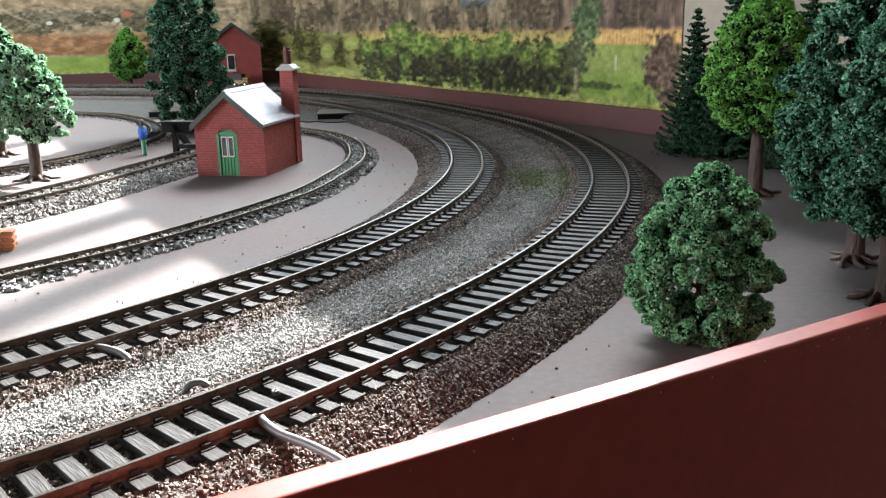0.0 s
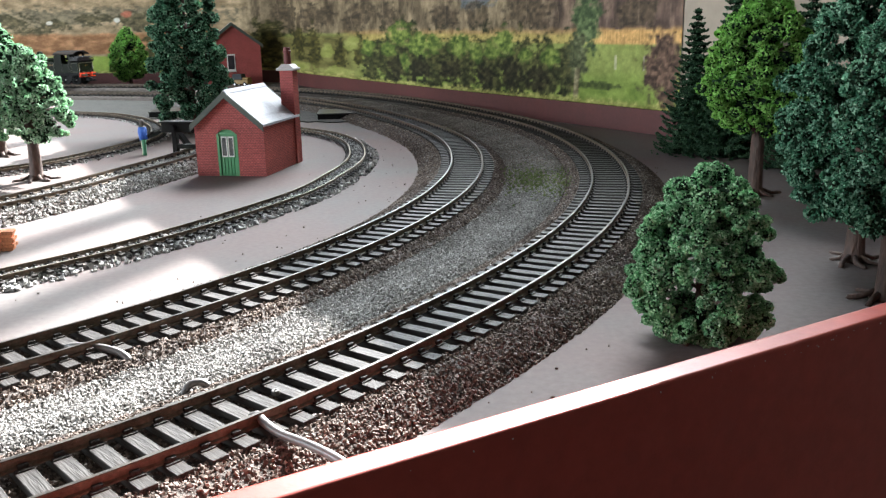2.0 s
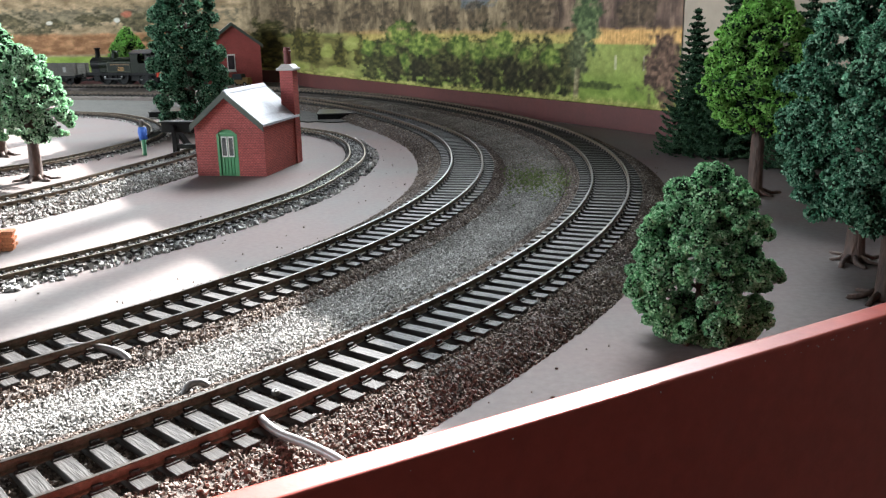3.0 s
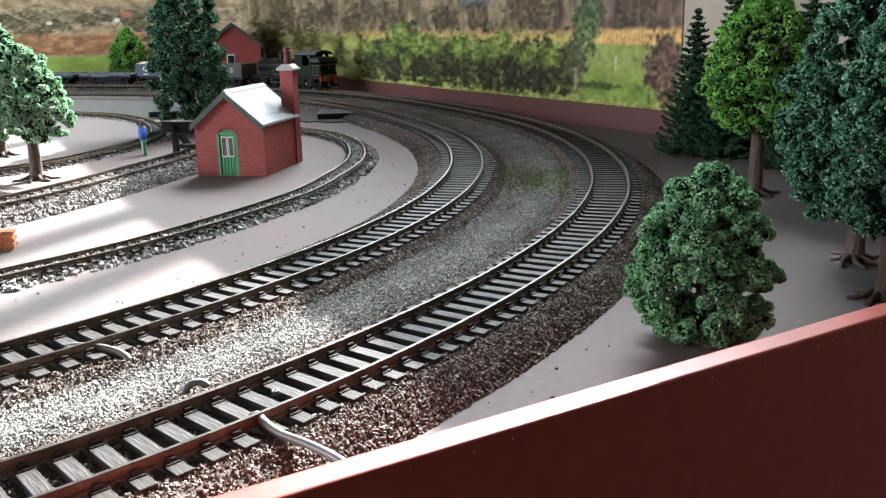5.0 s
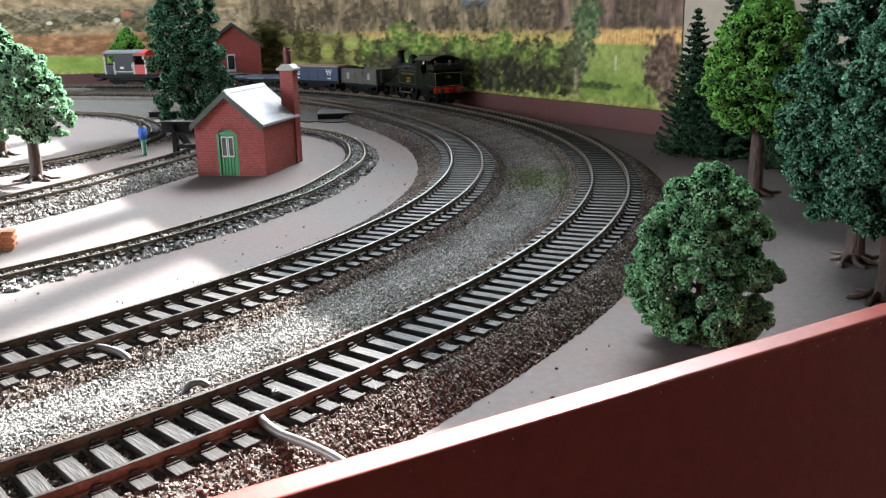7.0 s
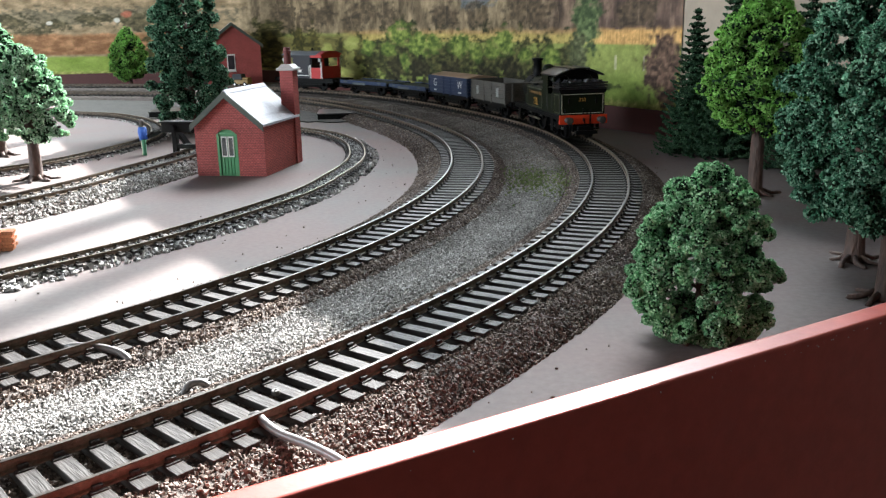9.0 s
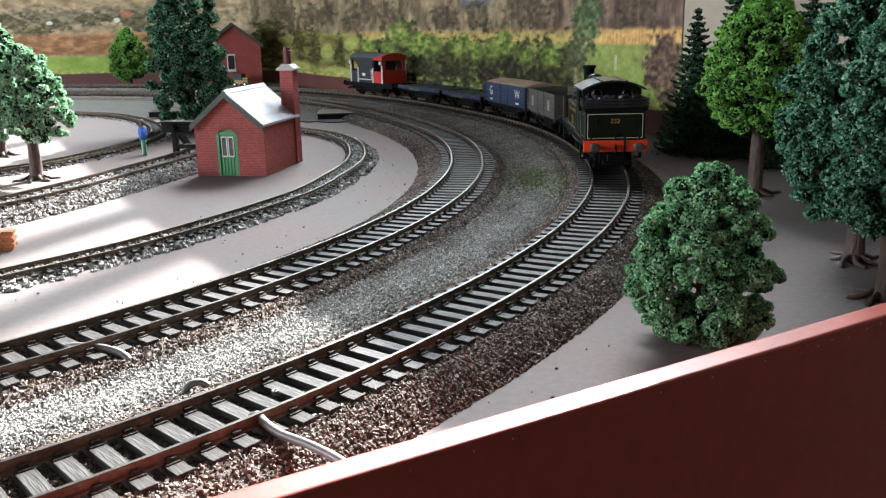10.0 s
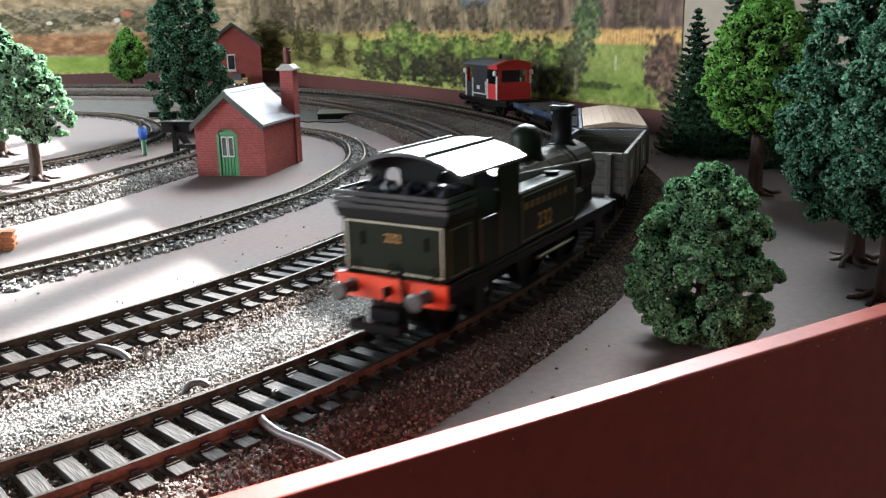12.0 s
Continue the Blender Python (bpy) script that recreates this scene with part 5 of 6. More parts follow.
def frame_lines(bm, x, y0, y1, z0, z1, w, d):
    """A lined rectangle on a face across x."""
    for a in ((y0, y1, z0, z0 + w), (y0, y1, z1 - w, z1), (y0, y0 + w, z0 + w, z1 - w), (y1 - w, y1, z0 + w, z1 - w)):
        box(bm, x - d, x + d, a[0], a[1], a[2], a[3])


def side_lines(bm, y, x0, x1, z0, z1, w, d):
    for a in ((x0, x1, z0, z0 + w), (x0, x1, z1 - w, z1), (x0, x0 + w, z0 + w, z1 - w), (x1 - w, x1, z0 + w, z1 - w)):
        box(bm, a[0], a[1], y - d, y + d, a[2], a[3])


LOCO = 0.97


def round_light(bm, xa, xb, y, z, r, half, n=24):
    """A square of plate with a round hole through it."""
    ring = []
    for k in range(n):
        c, d = math.cos(2 * math.pi * k / n), math.sin(2 * math.pi * k / n)
        q = half / max(abs(c), abs(d))
        ring.append([bm.verts.new(p) for p in ((xa, y + r * c, z + r * d), (xa, y + q * c, z + q * d), (xb, y + q * c, z + q * d), (xb, y + r * c, z + r * d))])
    for a, b in zip(ring, ring[1:] + ring[:1]):
        for i in range(4):
            bm.faces.new((a[i], a[(i + 1) % 4], b[(i + 1) % 4], b[i]))


def locomotive():
    t = empty("tank_locomotive", mm(0, 0, RAIL_Z), "dark olive-green tank locomotive with red buffer beams", "locomotive")
    G, K = M["loco_green"], M["loco_black"]
    part("running_plate", box(bmesh.new(), -54, 63, -16.2, 16.2, 15.2, 16.4, 0.2), K, t)
    for y in (-16.2, 15.4):
        part("valance", box(bmesh.new(), -53, 62, y, y + 0.8, 13.2, 15.2), K, t)
    part("chassis", box(bmesh.new(), -51, 60, -6.0, 6.0, 5.0, 15.2), K, t)
    for x0, way in ((62.4, 1), (-55.2, -1)):
        part("buffer_beam", box(bmesh.new(), x0, x0 + 1.2, -16.6, 16.6, 10.6, 16.6, 0.1), M["red"] if way > 0 else K, t, "bright red buffer beam" if way > 0 else "black buffer beam")
        buffers(t, x0 + (1.2 if way > 0 else 0), way)
        coupling(t, x0 + (1.2 if way > 0 else 0), way)
        bm = bmesh.new()
        tube(bm, [(x0 + way * 1.6, 4.6, 10), (x0 + way * 2.2, 4.6, 16), (x0 + way * 2.6, 4.4, 20), (x0 + way * 3.2, 4.2, 18)], 0.55, 8)
        part("brake_pipe", bm, K, t)
    # bunker with flared top and coal rails
    bk = part("bunker", box(bmesh.new(), 48, 61.2, -15.6, 15.6, 16.4, 31.0, 0.5), G, t)
    bm = bmesh.new()
    frame_lines(bm, 61.3, -14.4, 14.4, 17.4, 30.2, 0.32, 0.12)
    part("lining", bm, M["cream"], bk, "cream lining")
    for s in (-1, 1):
        bm = bmesh.new()
        side_lines(bm, s * 15.7, 49.2, 60.0, 17.6, 29.8, 0.4, 0.1)
        part("lining", bm, M["dim_line"], bk, "thin olive lining")
    bm = bmesh.new()
    prism(bm, [(-15.6, 31.0), (15.6, 31.0), (16.8, 33.4), (-16.8, 33.4)], "x", 48, 62.4)
    part("bunker_flare", bm, K, t)
    for k in range(3):
        bm = bmesh.new()
        z = 33.6 + k * 1.6
        for a in ((48, 62.8, -16.9, -16.1), (48, 62.8, 16.1, 16.9), (62.0, 62.8, -16.1, 16.1)):
            box(bm, a[0], a[1], a[2], a[3], z, z + 1.1)
        part("coal_rail", bm, M["loco_roof"], t)
    rng = np.random.default_rng(2)
    lump = np.stack([rng.uniform(49, 60.5, 130), rng.uniform(-14, 14, 130), rng.uniform(34.0, 38.6, 130)], 1)
    grains("coal", lump, rng.uniform(1.0, 2.4, 130), M["coal"], rng, t)
    text("232", 3.3, M["gold"], bk, REAR(61.42, 0, 26.3))
    for y in (-9.5, 9.5):
        part("lamp_iron", box(bmesh.new(), 61.2, 61.9, y - 0.4, y + 0.4, 24, 27.5), K, t)
    for y in (-12.5, 0.0, 12.5):
        bm = bmesh.new()
        tube(bm, [(62.6, y, 16.4), (62.8, y, 20.5)], 0.45, 6)
        part("lamp_bracket", bm, K, t)
    # cab: side sheets with openings, end plates with round lights, curved roof
    for s in (-1, 1):
        bm = bmesh.new()
        y0, y1 = (14.8, 15.6) if s > 0 else (-15.6, -14.8)
        o = [(21, 16.4), (48, 16.4), (48, 42), (45.5, 42), (45.0, 32), (43, 29), (34.5, 29), (33, 32), (33.4, 39), (34, 42), (21, 42)]
        prism(bm, o, "y", y0, y1)
        part("cab_side", bm, G, t)
        bm = bmesh.new()
        tube(bm, [(33.4, s * 15.9, 18), (33.4, s * 16.1, 30)], 0.22, 6)
        tube(bm, [(44.6, s * 15.9, 18), (44.6, s * 16.1, 30)], 0.22, 6)
        part("handrail", bm, M["rail_iron"], t, "dark iron cab handrail")
    for x0, nm in ((21, "cab_front"), (47, "cab_back")):
        bm = bmesh.new()
        box(bm, x0, x0 + 0.9, -14.8, 14.8, 33, 35.6)
        for a in ((-14.8, -11.7), (-4.7, 4.7), (11.7, 14.8)):
            box(bm, x0, x0 + 0.9, a[0], a[1], 35.6, 42.6)
        for y in (-8.2, 8.2):
            round_light(bm, x0, x0 + 0.9, y, 39.1, 2.9, 3.5)
        prism(bm, [(-14.8, 42.6), (14.8, 42.6), (11, 44.2), (5, 45.6), (0, 46), (-5, 45.6), (-11, 44.2)], "x", x0, x0 + 0.9)
        plate = part(nm, bm, K, t)
        for y in (-8.2, 8.2):
            bm = bmesh.new()
            hoop = [(x0 + 0.45, y + 3.0 * math.cos(a), 39.1 + 3.0 * math.sin(a)) for a in np.linspace(0, 2 * math.pi, 25)]
            tube(bm, hoop, 0.35, 6)
            part("spectacle_rim", bm, M["rail_iron"], plate)
    bm = bmesh.new()
    arc_o = [(17.0 * u, 47.0 - 4.6 * u * u) for u in np.linspace(-1, 1, 15)]
    arc_i = [(p[0] * 0.98, p[1] - 0.9) for p in reversed(arc_o)]
    prism(bm, arc_o + arc_i, "x", 20, 55.5)
    roof = part("cab_roof", bm, M["loco_roof"], t, "curved glossy dark cab roof")
    for u in (-0.38, 0.38):
        part("roof_strip", box(bmesh.new(), 20, 55.5, 17 * u - 0.4, 17 * u + 0.4, 46.2, 46.9 + 0.1), M["loco_roof"], roof)
    # tanks, boiler, smokebox
    for s in (-1, 1):
        y0, y1 = (7.5, 15.6) if s > 0 else (-15.6, -7.5)
        tk = part("side_tank", box(bmesh.new(), -20, 21, y0, y1, 16.4, 32.0, 0.5), G, t)
        bm = bmesh.new()
        side_lines(bm, s * 15.7, -18.8, 19.8, 17.6, 30.8, 0.4, 0.1)
        part("lining", bm, M["dim_line"], tk, "thin olive lining")
        my = SIDE_L if s > 0 else SIDE_R
        text("232", 7.0, M["gold"], tk, my(4, s * 15.68, 21.4))
        for k in range(8):
            x = -12 + k * 4.0
            part("lettering_bar", box(bmesh.new(), x, x + 2.0, s * 15.7 - 0.08, s * 15.7 + 0.08, 26.6, 28.6), M["gold_dim"], tk, "dim gold lettering bar")
        bm = bmesh.new()
        cyl(bm, (-10, s * 11.5, 32), "z", 2.2, 1.2, 14)
        part("tank_filler", bm, K, tk)
        bm = bmesh.new()
        tube(bm, [(-46, s * 10.2, 31.5), (21, s * 10.2, 36.0)], 0.4, 6)
        part("handrail", bm, M["rail_iron"], t, "dark iron boiler handrail")
        for xs in (46, -38):
            part("step", box(bmesh.new(), xs - 3, xs + 3, min(s * 13, s * 16.4), max(s * 13, s * 16.4), 5, 5.8), K, t)
            part("step_plate", box(bmesh.new(), xs - 3, xs + 3, min(s * 15.8, s * 16.4), max(s * 15.8, s * 16.4), 5.8, 13.2), K, t)
        part("splasher", box(bmesh.new(), -34, -22, min(s * 7.5, s * 13), max(s * 7.5, s * 13), 16.4, 24, 0.8), G, t)
    rx = Matrix.Rotation(radians(90), 4, "Y")
    bm = bmesh.new()
    lathe(bm, [(9.6, 0), (9.6, 60)], Matrix.Translation((-39, 0, 27.5)) @ rx, 28)
    bo = part("boiler", bm, G, t, smooth=False)
    for x in (-35, -20, -4, 12):
        bm = bmesh.new()
        lathe(bm, [(9.75, 0), (9.75, 0.9)], Matrix.Translation((x, 0, 27.5)) @ rx, 28)
        part("boiler_band", bm, K, bo)
    bm = bmesh.new()
    lathe(bm, [(10.0, 0), (10.0, 14)], Matrix.Translation((-52, 0, 27.5)) @ rx, 28)
    box(bm, -52, -38, -8.5, 8.5, 16.4, 22)
    sb = part("smokebox", bm, K, t)
    bm = bmesh.new()
    lathe(bm, [(8.0, 0), (7.4, -0.9), (3, -1.6), (0.5, -1.7)], Matrix.Translation((-52, 0, 27.5)) @ rx, 24)
    part("smokebox_door", bm, K, sb)
    bm = bmesh.new()
    lathe(bm, [(5.2, 36.2), (3.9, 37.8), (3.5, 40), (3.3, 47.6), (4.3, 48.2), (4.5, 49.6), (3.6, 50), (2.6, 50), (2.6, 46)], Matrix.Translation((-45, 0, 0)), 20)
    part("chimney", bm, K, t, "black flared chimney", smooth=True)
    bm = bmesh.new()
    lathe(bm, [(6.2, 34.6), (5.3, 36.8), (5.1, 41.5), (4.8, 43.6), (3.8, 45.2), (2.2, 46.2), (0.3, 46.6)], Matrix.Translation((-16, 0, 0)), 22)
    part("dome", bm, G, t, "rounded green steam dome", smooth=True)
    bm = bmesh.new()
    for y in (-1.2, 1.2):
        cyl(bm, (11, y, 36), "z", 0.7, 6, 8)
    part("safety_valves", bm, M["steel"], t)
    ws = [wheelset(t, x, 11.0, K, "driving_wheelset") for x in (-28, 0)]
    bogie = [wheelset(t, x, 6.8, K) for x in (33, 51)]
    for y in (-9.6, 8.4):
        part("bogie_frame", box(bmesh.new(), 28, 56, y, y + 1.2, 5, 9), K, t)
    bm = bmesh.new()
    for s in (-1, 1):
        tube(bm, [(-28, s * 11.4, 8), (0, s * 11.4, 8)], 0.7, 6)
    part("coupling_rod", bm, M["steel"], t)
    # the whole engine is a little under the drawn size
    done = set()
    for o in t.children_recursive:
        o.location *= LOCO
        if o.type == "MESH" and o.data.name not in done:
            o.data.transform(Matrix.Scale(LOCO, 4))
            done.add(o.data.name)
    return t, [(w, 11.0 * LOCO, x * LOCO) for w, x in zip(ws, (-28, 0))] + [(w, 6.8 * LOCO, x * LOCO) for w, x in zip(bogie, (33, 51))]


def wagon_frame(t, L, wb):
    """Underframe that the four-wheeled vehicles share: solebars, headstocks, axleguards, wheels, buffers."""
    h = L / 2
    part("solebar_frame", box(bmesh.new(), -h + 1, h - 1, -11, 11, 9.6, 12.2), M["loco_black"], t)
    # added black block that stands in for the deep shade under the wagon
    part("brake_gear", box(bmesh.new(), -wb / 2 + 8, wb / 2 - 8, -10.5, 10.5, 3.6, 9.6, 0.6), M["loco_black"], t)
    for s in (-1, 1):
        for x in (-wb / 2 - 8.2, -wb / 2 + 8.2, wb / 2 - 8.2, wb / 2 + 8.2):
            part("brake_shoe", box(bmesh.new(), x - 1.1, x + 1.1, s * 8.6 - 1.6, s * 8.6 + 1.6, 3.0, 10, 0.2), M["loco_black"], t)
    for s in (-1, 1):
        part("solebar", box(bmesh.new(), -h, h, min(s * 12, s * 13.2), max(s * 12, s * 13.2), 9.2, 12.2), M["loco_black"], t)
        for x in (-wb / 2, wb / 2):
            bm = bmesh.new()
            prism(bm, [(x - 4.5, 9.6), (x + 4.5, 9.6), (x + 1.8, 4.6), (x - 1.8, 4.6)], "y", min(s * 11.6, s * 12.6), max(s * 11.6, s * 12.6))
            box(bm, x - 1.6, x + 1.6, min(s * 12.4, s * 14.0), max(s * 12.4, s * 14.0), 5.4, 8.6, 0.2)
            part("axleguard", bm, M["loco_black"], t)
        bm = bmesh.new()
        tube(bm, [(-wb / 2 + 5, s * 13, 8.2), (0, s * 13.4, 6.2), (wb / 2 - 4, s * 13.6, 6.6)], 0.5, 6)
        part("brake_lever", bm, M["loco_black"], t)
    for x, way in ((h, 1), (-h, -1)):
        part("headstock", box(bmesh.new(), min(x, x - way * 1.2), max(x, x - way * 1.2), -14.5, 14.5, 9.2, 13.0), M["loco_black"], t)
        buffers(t, x, way, 12.6 - 0.6, M["loco_black"])
        coupling(t, x, way)
    return [(wheelset(t, x, 6.8, M["loco_black"]), 6.8, x) for x in (-wb / 2, wb / 2)]


def open_wagon(L, name, label, mat, z1, marks):
    t = empty(name, mm(0, 0, RAIL_Z), label, "wagon")
    ws = wagon_frame(t, L, L * 0.55)
    h = L / 2
    part("wagon_floor", box(bmesh.new(), -h, h, -14.5, 14.5, 12.2, 13.4), mat, t)
    n = 5
    ph = (z1 - 13.4) / n
    for s in (-1, 1):
        for k in range(n):
            part("side_plank", box(bmesh.new(), -h, h, min(s * 14.0, s * 15.4), max(s * 14.0, s * 15.4), 13.4 + k * ph + 0.08, 13.4 + (k + 1) * ph - 0.08, 0.1), mat, t)
            part("end_plank", box(bmesh.new(), s * (h - 0.7) - 0.7, s * (h - 0.7) + 0.7, -13.9, 13.9, 13.4 + k * ph + 0.08, 13.4 + (k + 1) * ph - 0.08, 0.1), mat, t)
        for y in (-9, 9):
            part("end_stanchion", box(bmesh.new(), min(s * h, s * (h + 1.2)), max(s * h, s * (h + 1.2)), y - 1, y + 1, 10, z1 - 0.5, 0.2), mat, t)
        for x in (-h + 0.8, -8, 8, h - 0.8):
            part("side_strap", box(bmesh.new(), x - 0.7, x + 0.7, min(s * 15.4, s * 15.9), max(s * 15.4, s * 15.9), 11.5, z1, 0.1), mat, t)
        marks(t, s)
    return t, ws


def grey_marks(t, s):
    for x in (-22, 20):
        part("lettering_bar", box(bmesh.new(), x - 2.4, x + 2.4, s * 15.45 - 0.1, s * 15.45 + 0.1, 17, 24), M["faded"], t, "faded lettering block")


def blue_marks(t, s):
    m = SIDE_L if s > 0 else SIDE_R
    for ch, x in (("G", -s * -28), ("W", -s * 28)):
        text(ch, 10, M["white"], t, m(x, s * 15.55, 21.5))
    for x in (-28, 28):
        part("number_bar", box(bmesh.new(), x - 3, x + 3, s * 15.5 - 0.1, s * 15.5 + 0.1, 14.4, 15.6), M["white"], t, "white number bar")


def loaded_wagon():
    t, ws = open_wagon(88, "blue_open_wagon", "dark blue open wagon with white letters and timber load", M["wagon_blue"], 28.0, blue_marks)
    bm = bmesh.new()
    prism(bm, [(-13.6, 26), (13.6, 26), (13.6, 28.4), (0, 30.2), (-13.6, 28.4)], "x", -42, 42)
    ld = part("load", bm, M["tan"], t, "tan boarded load")
    for k in range(9):
        y = -12.6 + k * 3.1
        z = float(np.interp(abs(y + 1.4), [0, 13.6], [30.2, 28.4]))
        tilt = Matrix.Translation((0, y + 1.45, z)) @ Matrix.Rotation(math.atan2(1.8, 13.6) * (-1 if y + 1.4 > 0.2 else (1 if y + 1.4 < -0.2 else 0)), 4, "X")
        part("board", box(bmesh.new(), -42.2, 42.2, -1.47, 1.47, -0.8, 0.25, 0.08, tilt), M["tan"], ld)
    return t, ws


def flat_wagon(L):
    t = empty("flat_wagon", mm(0, 0, RAIL_Z), "low dark blue-grey flat wagon with pale plates", "wagon", "flat wagons of the train")
    ws = wagon_frame(t, L, L * 0.55)
    h = L / 2
    for k in range(12):
        w = L / 12
        part("deck_plank", box(bmesh.new(), -h + k * w + 0.1, -h + (k + 1) * w - 0.1, -15, 15, 12.2, 14.4, 0.15), M["flat_deck"], t)
    for s in (-1, 1):
        part("side_rail", box(bmesh.new(), -h, h, min(s * 15, s * 15.7), max(s * 15, s * 15.7), 11.6, 15.4, 0.1), M["wagon_blue"], t)
        part("plate", box(bmesh.new(), -20, 6, min(s * 15.7, s * 15.9), max(s * 15.7, s * 15.9), 11.0, 13.2), M["van_roof"], t, "pale grey lettered plate")
        for x in (-h + 12, h - 14):
            part("plate", box(bmesh.new(), x - 3, x + 3, min(s * 15.7, s * 15.9), max(s * 15.7, s * 15.9), 13.0, 14.6), M["van_roof"], t, "small pale plate")
        for x in (-h * 0.45, h * 0.45):
            part("cleat", box(bmesh.new(), x - 2, x + 2, min(s * 11, s * 14.6), max(s * 11, s * 14.6), 14.4, 15.6, 0.2), M["flat_deck"], t)
    return t, ws


def brake_van():
    L = 98.0
    t = empty("brake_van", mm(0, 0, RAIL_Z), "goods brake van with grey roof and bright red ends", "brake van")
    ws = wagon_frame(t, L, 50)
    h = L / 2
    part("platform", box(bmesh.new(), -h, h, -15, 15, 12.2, 14.2, 0.2), M["loco_black"], t)
    x0, x1 = -35.0, 32.0
    # cabin in the middle, open verandahs with red end screens
    for s in (-1, 1):
        y0, y1 = min(s * 13.6, s * 14.8), max(s * 13.6, s * 14.8)
        bm = bmesh.new()
        prism(bm, [(-19, 14.2), (12, 14.2), (12, 41), (-19, 41)], "y", y0, y1)
        part("cabin_side", bm, M["van_dark"], t)
        for a, b in ((x0, -19), (12, x1)):
            part("verandah_side", box(bmesh.new(), a, b, y0, y1, 14.2, 26.5), M["van_dark"] if a < 0 else M["van_red"], t)
            part("verandah_header", box(bmesh.new(), a, b, y0, y1, 38, 41), M["van_dark"] if a < 0 else M["van_red"], t)
        for x in (x0 + 1, -19, 12, x1 - 1):
            part("corner_post", box(bmesh.new(), x - 0.9, x + 0.9, s * 14.9 - 0.35, s * 14.9 + 0.35, 14.2, 33 if abs(x) > 25 else 30), M["white"], t, "white painted post")
        bm = bmesh.new()
        tube(bm, [(-18, s * 15.5, 28), (-18, s * 15.6, 17.5), (10, s * 15.6, 17.5), (10, s * 15.5, 28)], 0.55, 6)
        part("handrail", bm, M["white"], t, "white handrail")
        part("number_bar", box(bmesh.new(), -10, -4, s * 15.0 - 0.1, s * 15.0 + 0.1, 21, 24), M["white"], t, "small white number bar")
        part("footboard", box(bmesh.new(), -34, 34, min(s * 14.6, s * 17), max(s * 14.6, s * 17), 6.6, 7.4), M["loco_black"], t)
        for x in (x0 + 2, x1 - 2):
            bm = bmesh.new()
            lathe(bm, [(1.5, 0), (1.5, 3.2), (0.8, 4.0)], Matrix.Translation((x, s * 16.2, 33.5)), 10)
            part("side_lamp", bm, M["white"], t, "white side lamp")
    for x in (x0, -19, 12, x1 - 1.2):
        end = x in (x0, x1 - 1.2)
        mat = M["van_red"] if end else M["van_dark"]
        bm = bmesh.new()
        box(bm, x, x + 1.2, -13.6, 13.6, 14.2, 28)
        if end:
            for a in ((-13.6, -11.0), (11.0, 13.6)):
                box(bm, x, x + 1.2, a[0], a[1], 28, 37.5)
        else:
            box(bm, x, x + 1.2, -13.6, 13.6, 28, 37.5)
        prism(bm, [(-14.8, 37.5), (14.8, 37.5), (14.8, 41), (10, 43.2), (0, 44.4), (-10, 43.2), (-14.8, 41)], "x", x, x + 1.2)
        part("end_screen" if end else "cabin_end", bm, mat, t, "bright red end screen with openings" if end else "")
    bm = bmesh.new()
    o = [(16.2 * u, 45.4 - 3.8 * u * u) for u in np.linspace(-1, 1, 13)]
    prism(bm, o + [(p[0], p[1] - 0.9) for p in reversed(o)], "x", x0 - 1.5, x1 - 8)
    part("roof", bm, M["van_roof"], t, "slate-grey curved roof")
    bm = bmesh.new()
    o = [(16.3 * u, 45.5 - 3.8 * u * u) for u in np.linspace(-1, 1, 13)]
    prism(bm, o + [(p[0], p[1] - 1.1) for p in reversed(o)], "x", x1 - 8, x1 + 1.2)
    part("roof_end", bm, M["van_red"], t, "red-painted roof end")
    bm = bmesh.new()
    cyl(bm, (-4, 4, 44), "z", 1.2, 5, 10)
    part("stove_pipe", bm, M["loco_black"], t)
    return t, ws


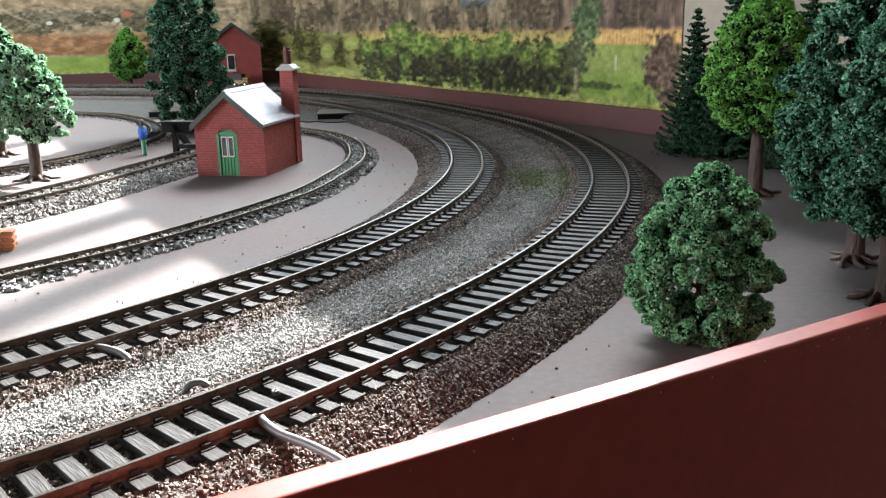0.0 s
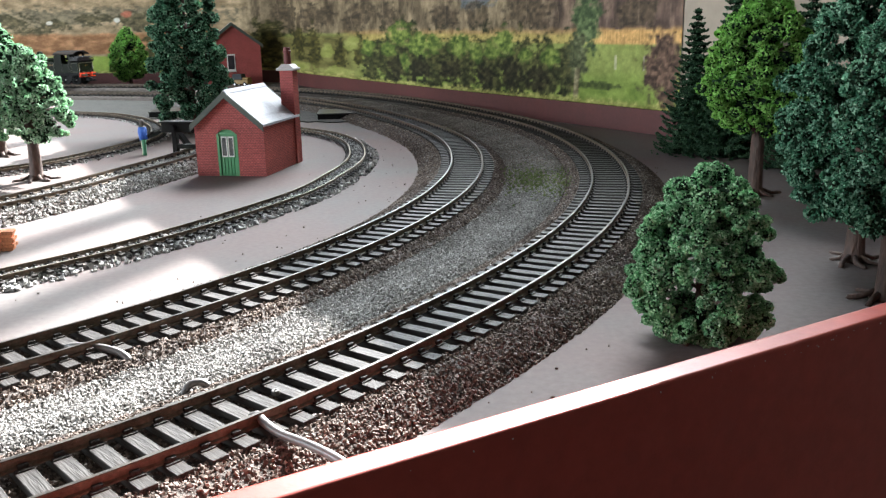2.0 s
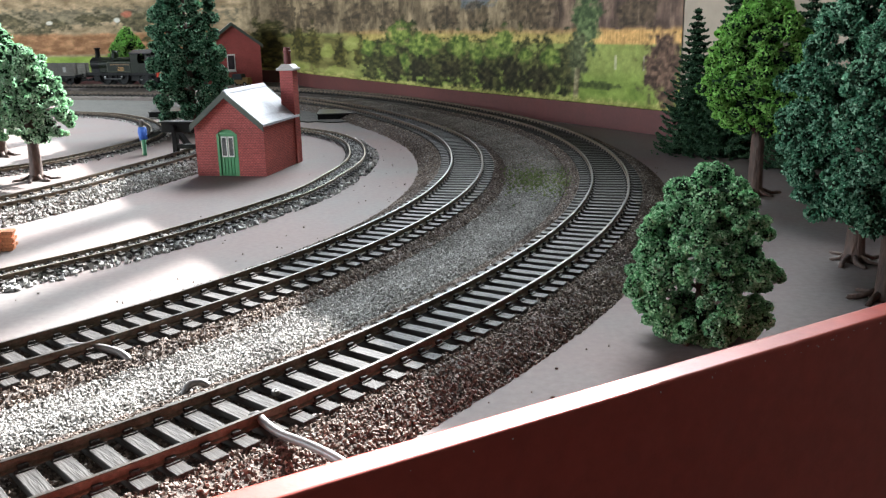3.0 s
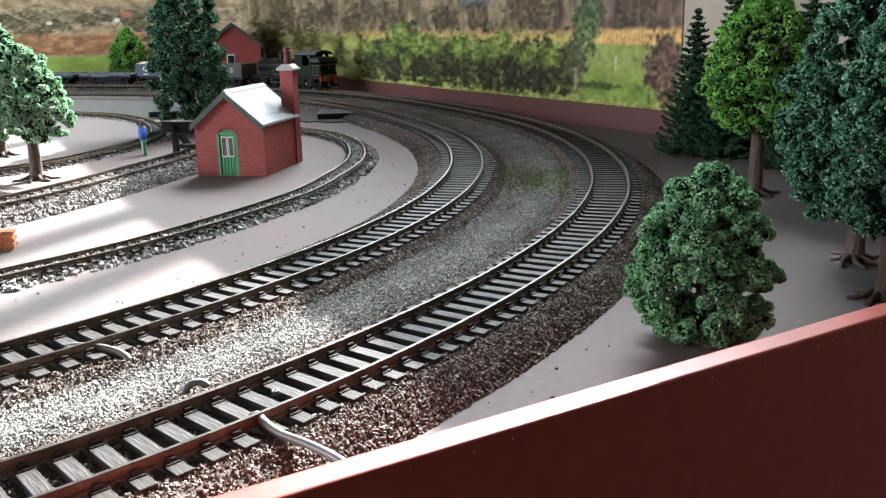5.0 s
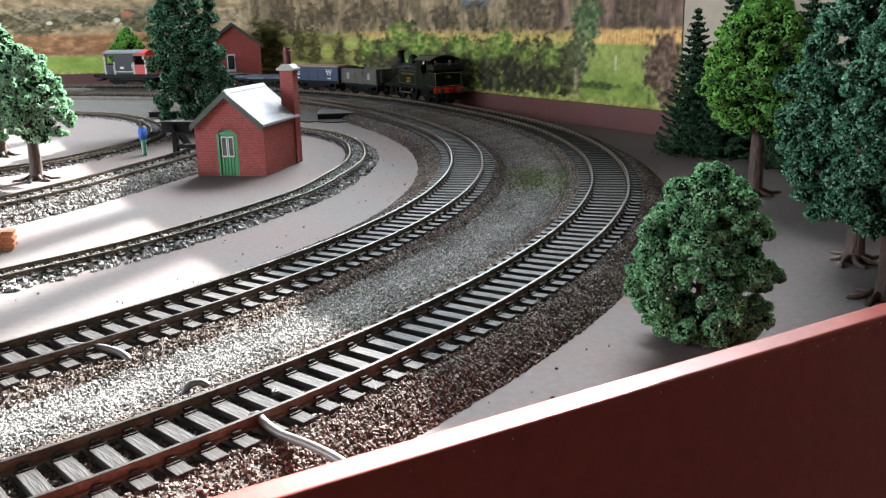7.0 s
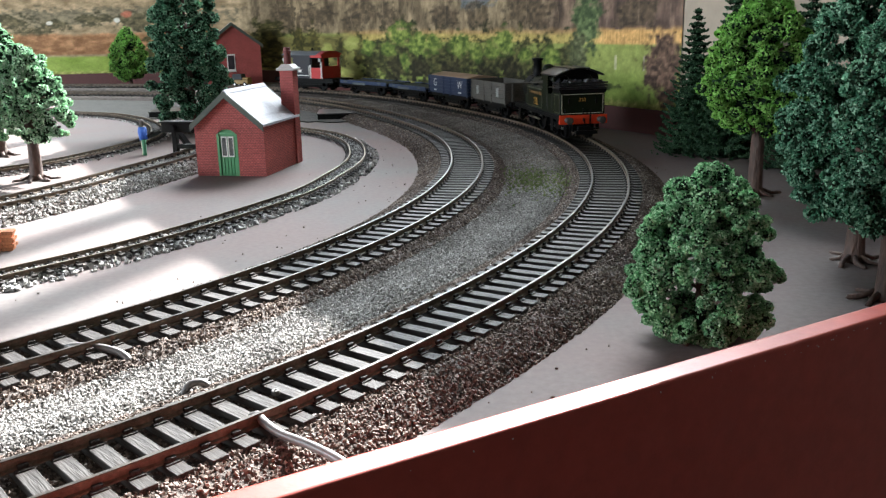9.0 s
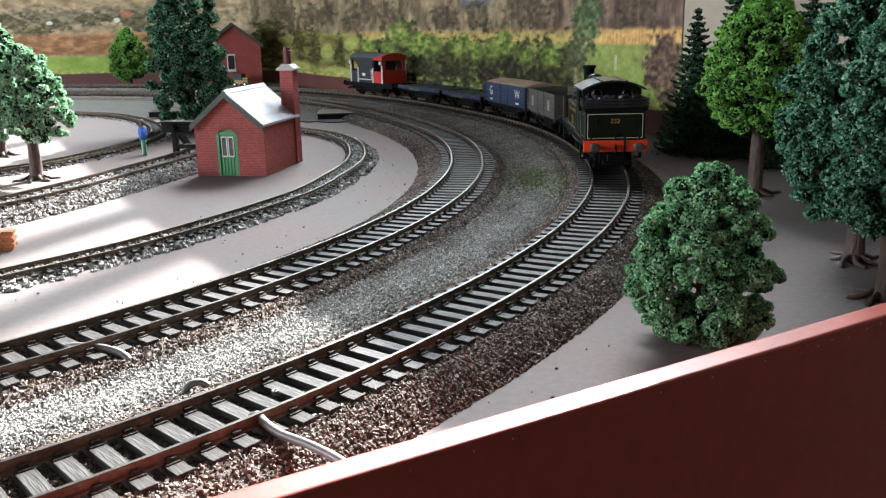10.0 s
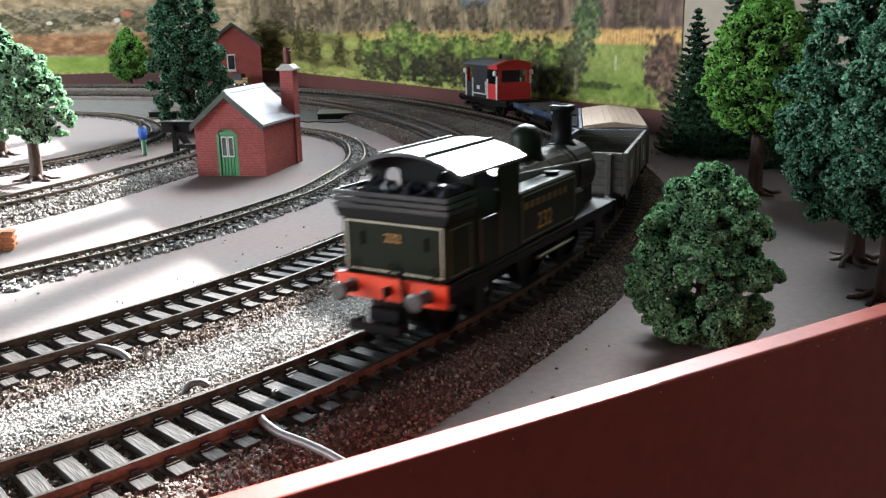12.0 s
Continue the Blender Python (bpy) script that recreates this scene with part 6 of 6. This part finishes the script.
# each vehicle with the distance of its middle behind the leading buffer beam, and half its wheelbase
TRAIN = [(locomotive(), 61, 28), (open_wagon(72, "grey_open_wagon", "weathered grey planked open wagon with faded white marks", M["wagon_grey"], 28.5, grey_marks), 170, 20),
         (loaded_wagon(), 260, 24), (flat_wagon(84), 356, 23), (flat_wagon(96), 456, 26), (brake_van(), 572, 25)]

# distance of the leading buffer beam along the line, second by second
RUN = [(0.0, 1668), (1.0, 1545), (2.0, 1422), (2.5, 1360), (3.0, 1297), (4.0, 1160), (5.0, 1026), (5.5, 966), (6.0, 908), (6.5, 845), (7.0, 773), (8.0, 627), (9.0, 479), (9.5, 412), (10.0, 353), (10.5, 294), (11.0, 227.5), (11.5, 160), (12.0, 91)]


def smooth_run(t):
    """A smooth reading of RUN: monotone cubic through its points."""
    T, S = [r[0] for r in RUN], [r[1] for r in RUN]
    i = max(0, min(len(T) - 2, next((k - 1 for k, v in enumerate(T) if v > t), len(T) - 2)))
    def slope(k):
        if k == 0:
            return (S[1] - S[0]) / (T[1] - T[0])
        if k == len(T) - 1:
            return (S[-1] - S[-2]) / (T[-1] - T[-2])
        return (S[k + 1] - S[k - 1]) / (T[k + 1] - T[k - 1])
    h = T[i + 1] - T[i]
    u = (t - T[i]) / h
    return S[i] * (2 * u ** 3 - 3 * u ** 2 + 1) + h * slope(i) * (u ** 3 - 2 * u ** 2 + u) + S[i + 1] * (3 * u ** 2 - 2 * u ** 3) + h * slope(i + 1) * (u ** 3 - u ** 2)


def motions():
    for (thing, wheels), mid, half in TRAIN:
        rows = []
        for k in range(0, 361, 3):
            t = k / 30
            mid_s = smooth_run(t) + mid
            ax, ay, _ = on_line(mid_s - half)
            bx, by, _ = on_line(mid_s + half)
            rows.append((t, mm((ax + bx) / 2, (ay + by) / 2, RAIL_Z + RISE(mid_s), 0, 0, math.degrees(math.atan2(ay - by, ax - bx)))))
        walk(thing, rows)
        for w, r, x in wheels:
            walk(w, [(k / 30, mm(x, 0, r, 0, math.degrees((RUN[0][1] - smooth_run(k / 30)) / r), 0)) for k in range(361)])


motions()
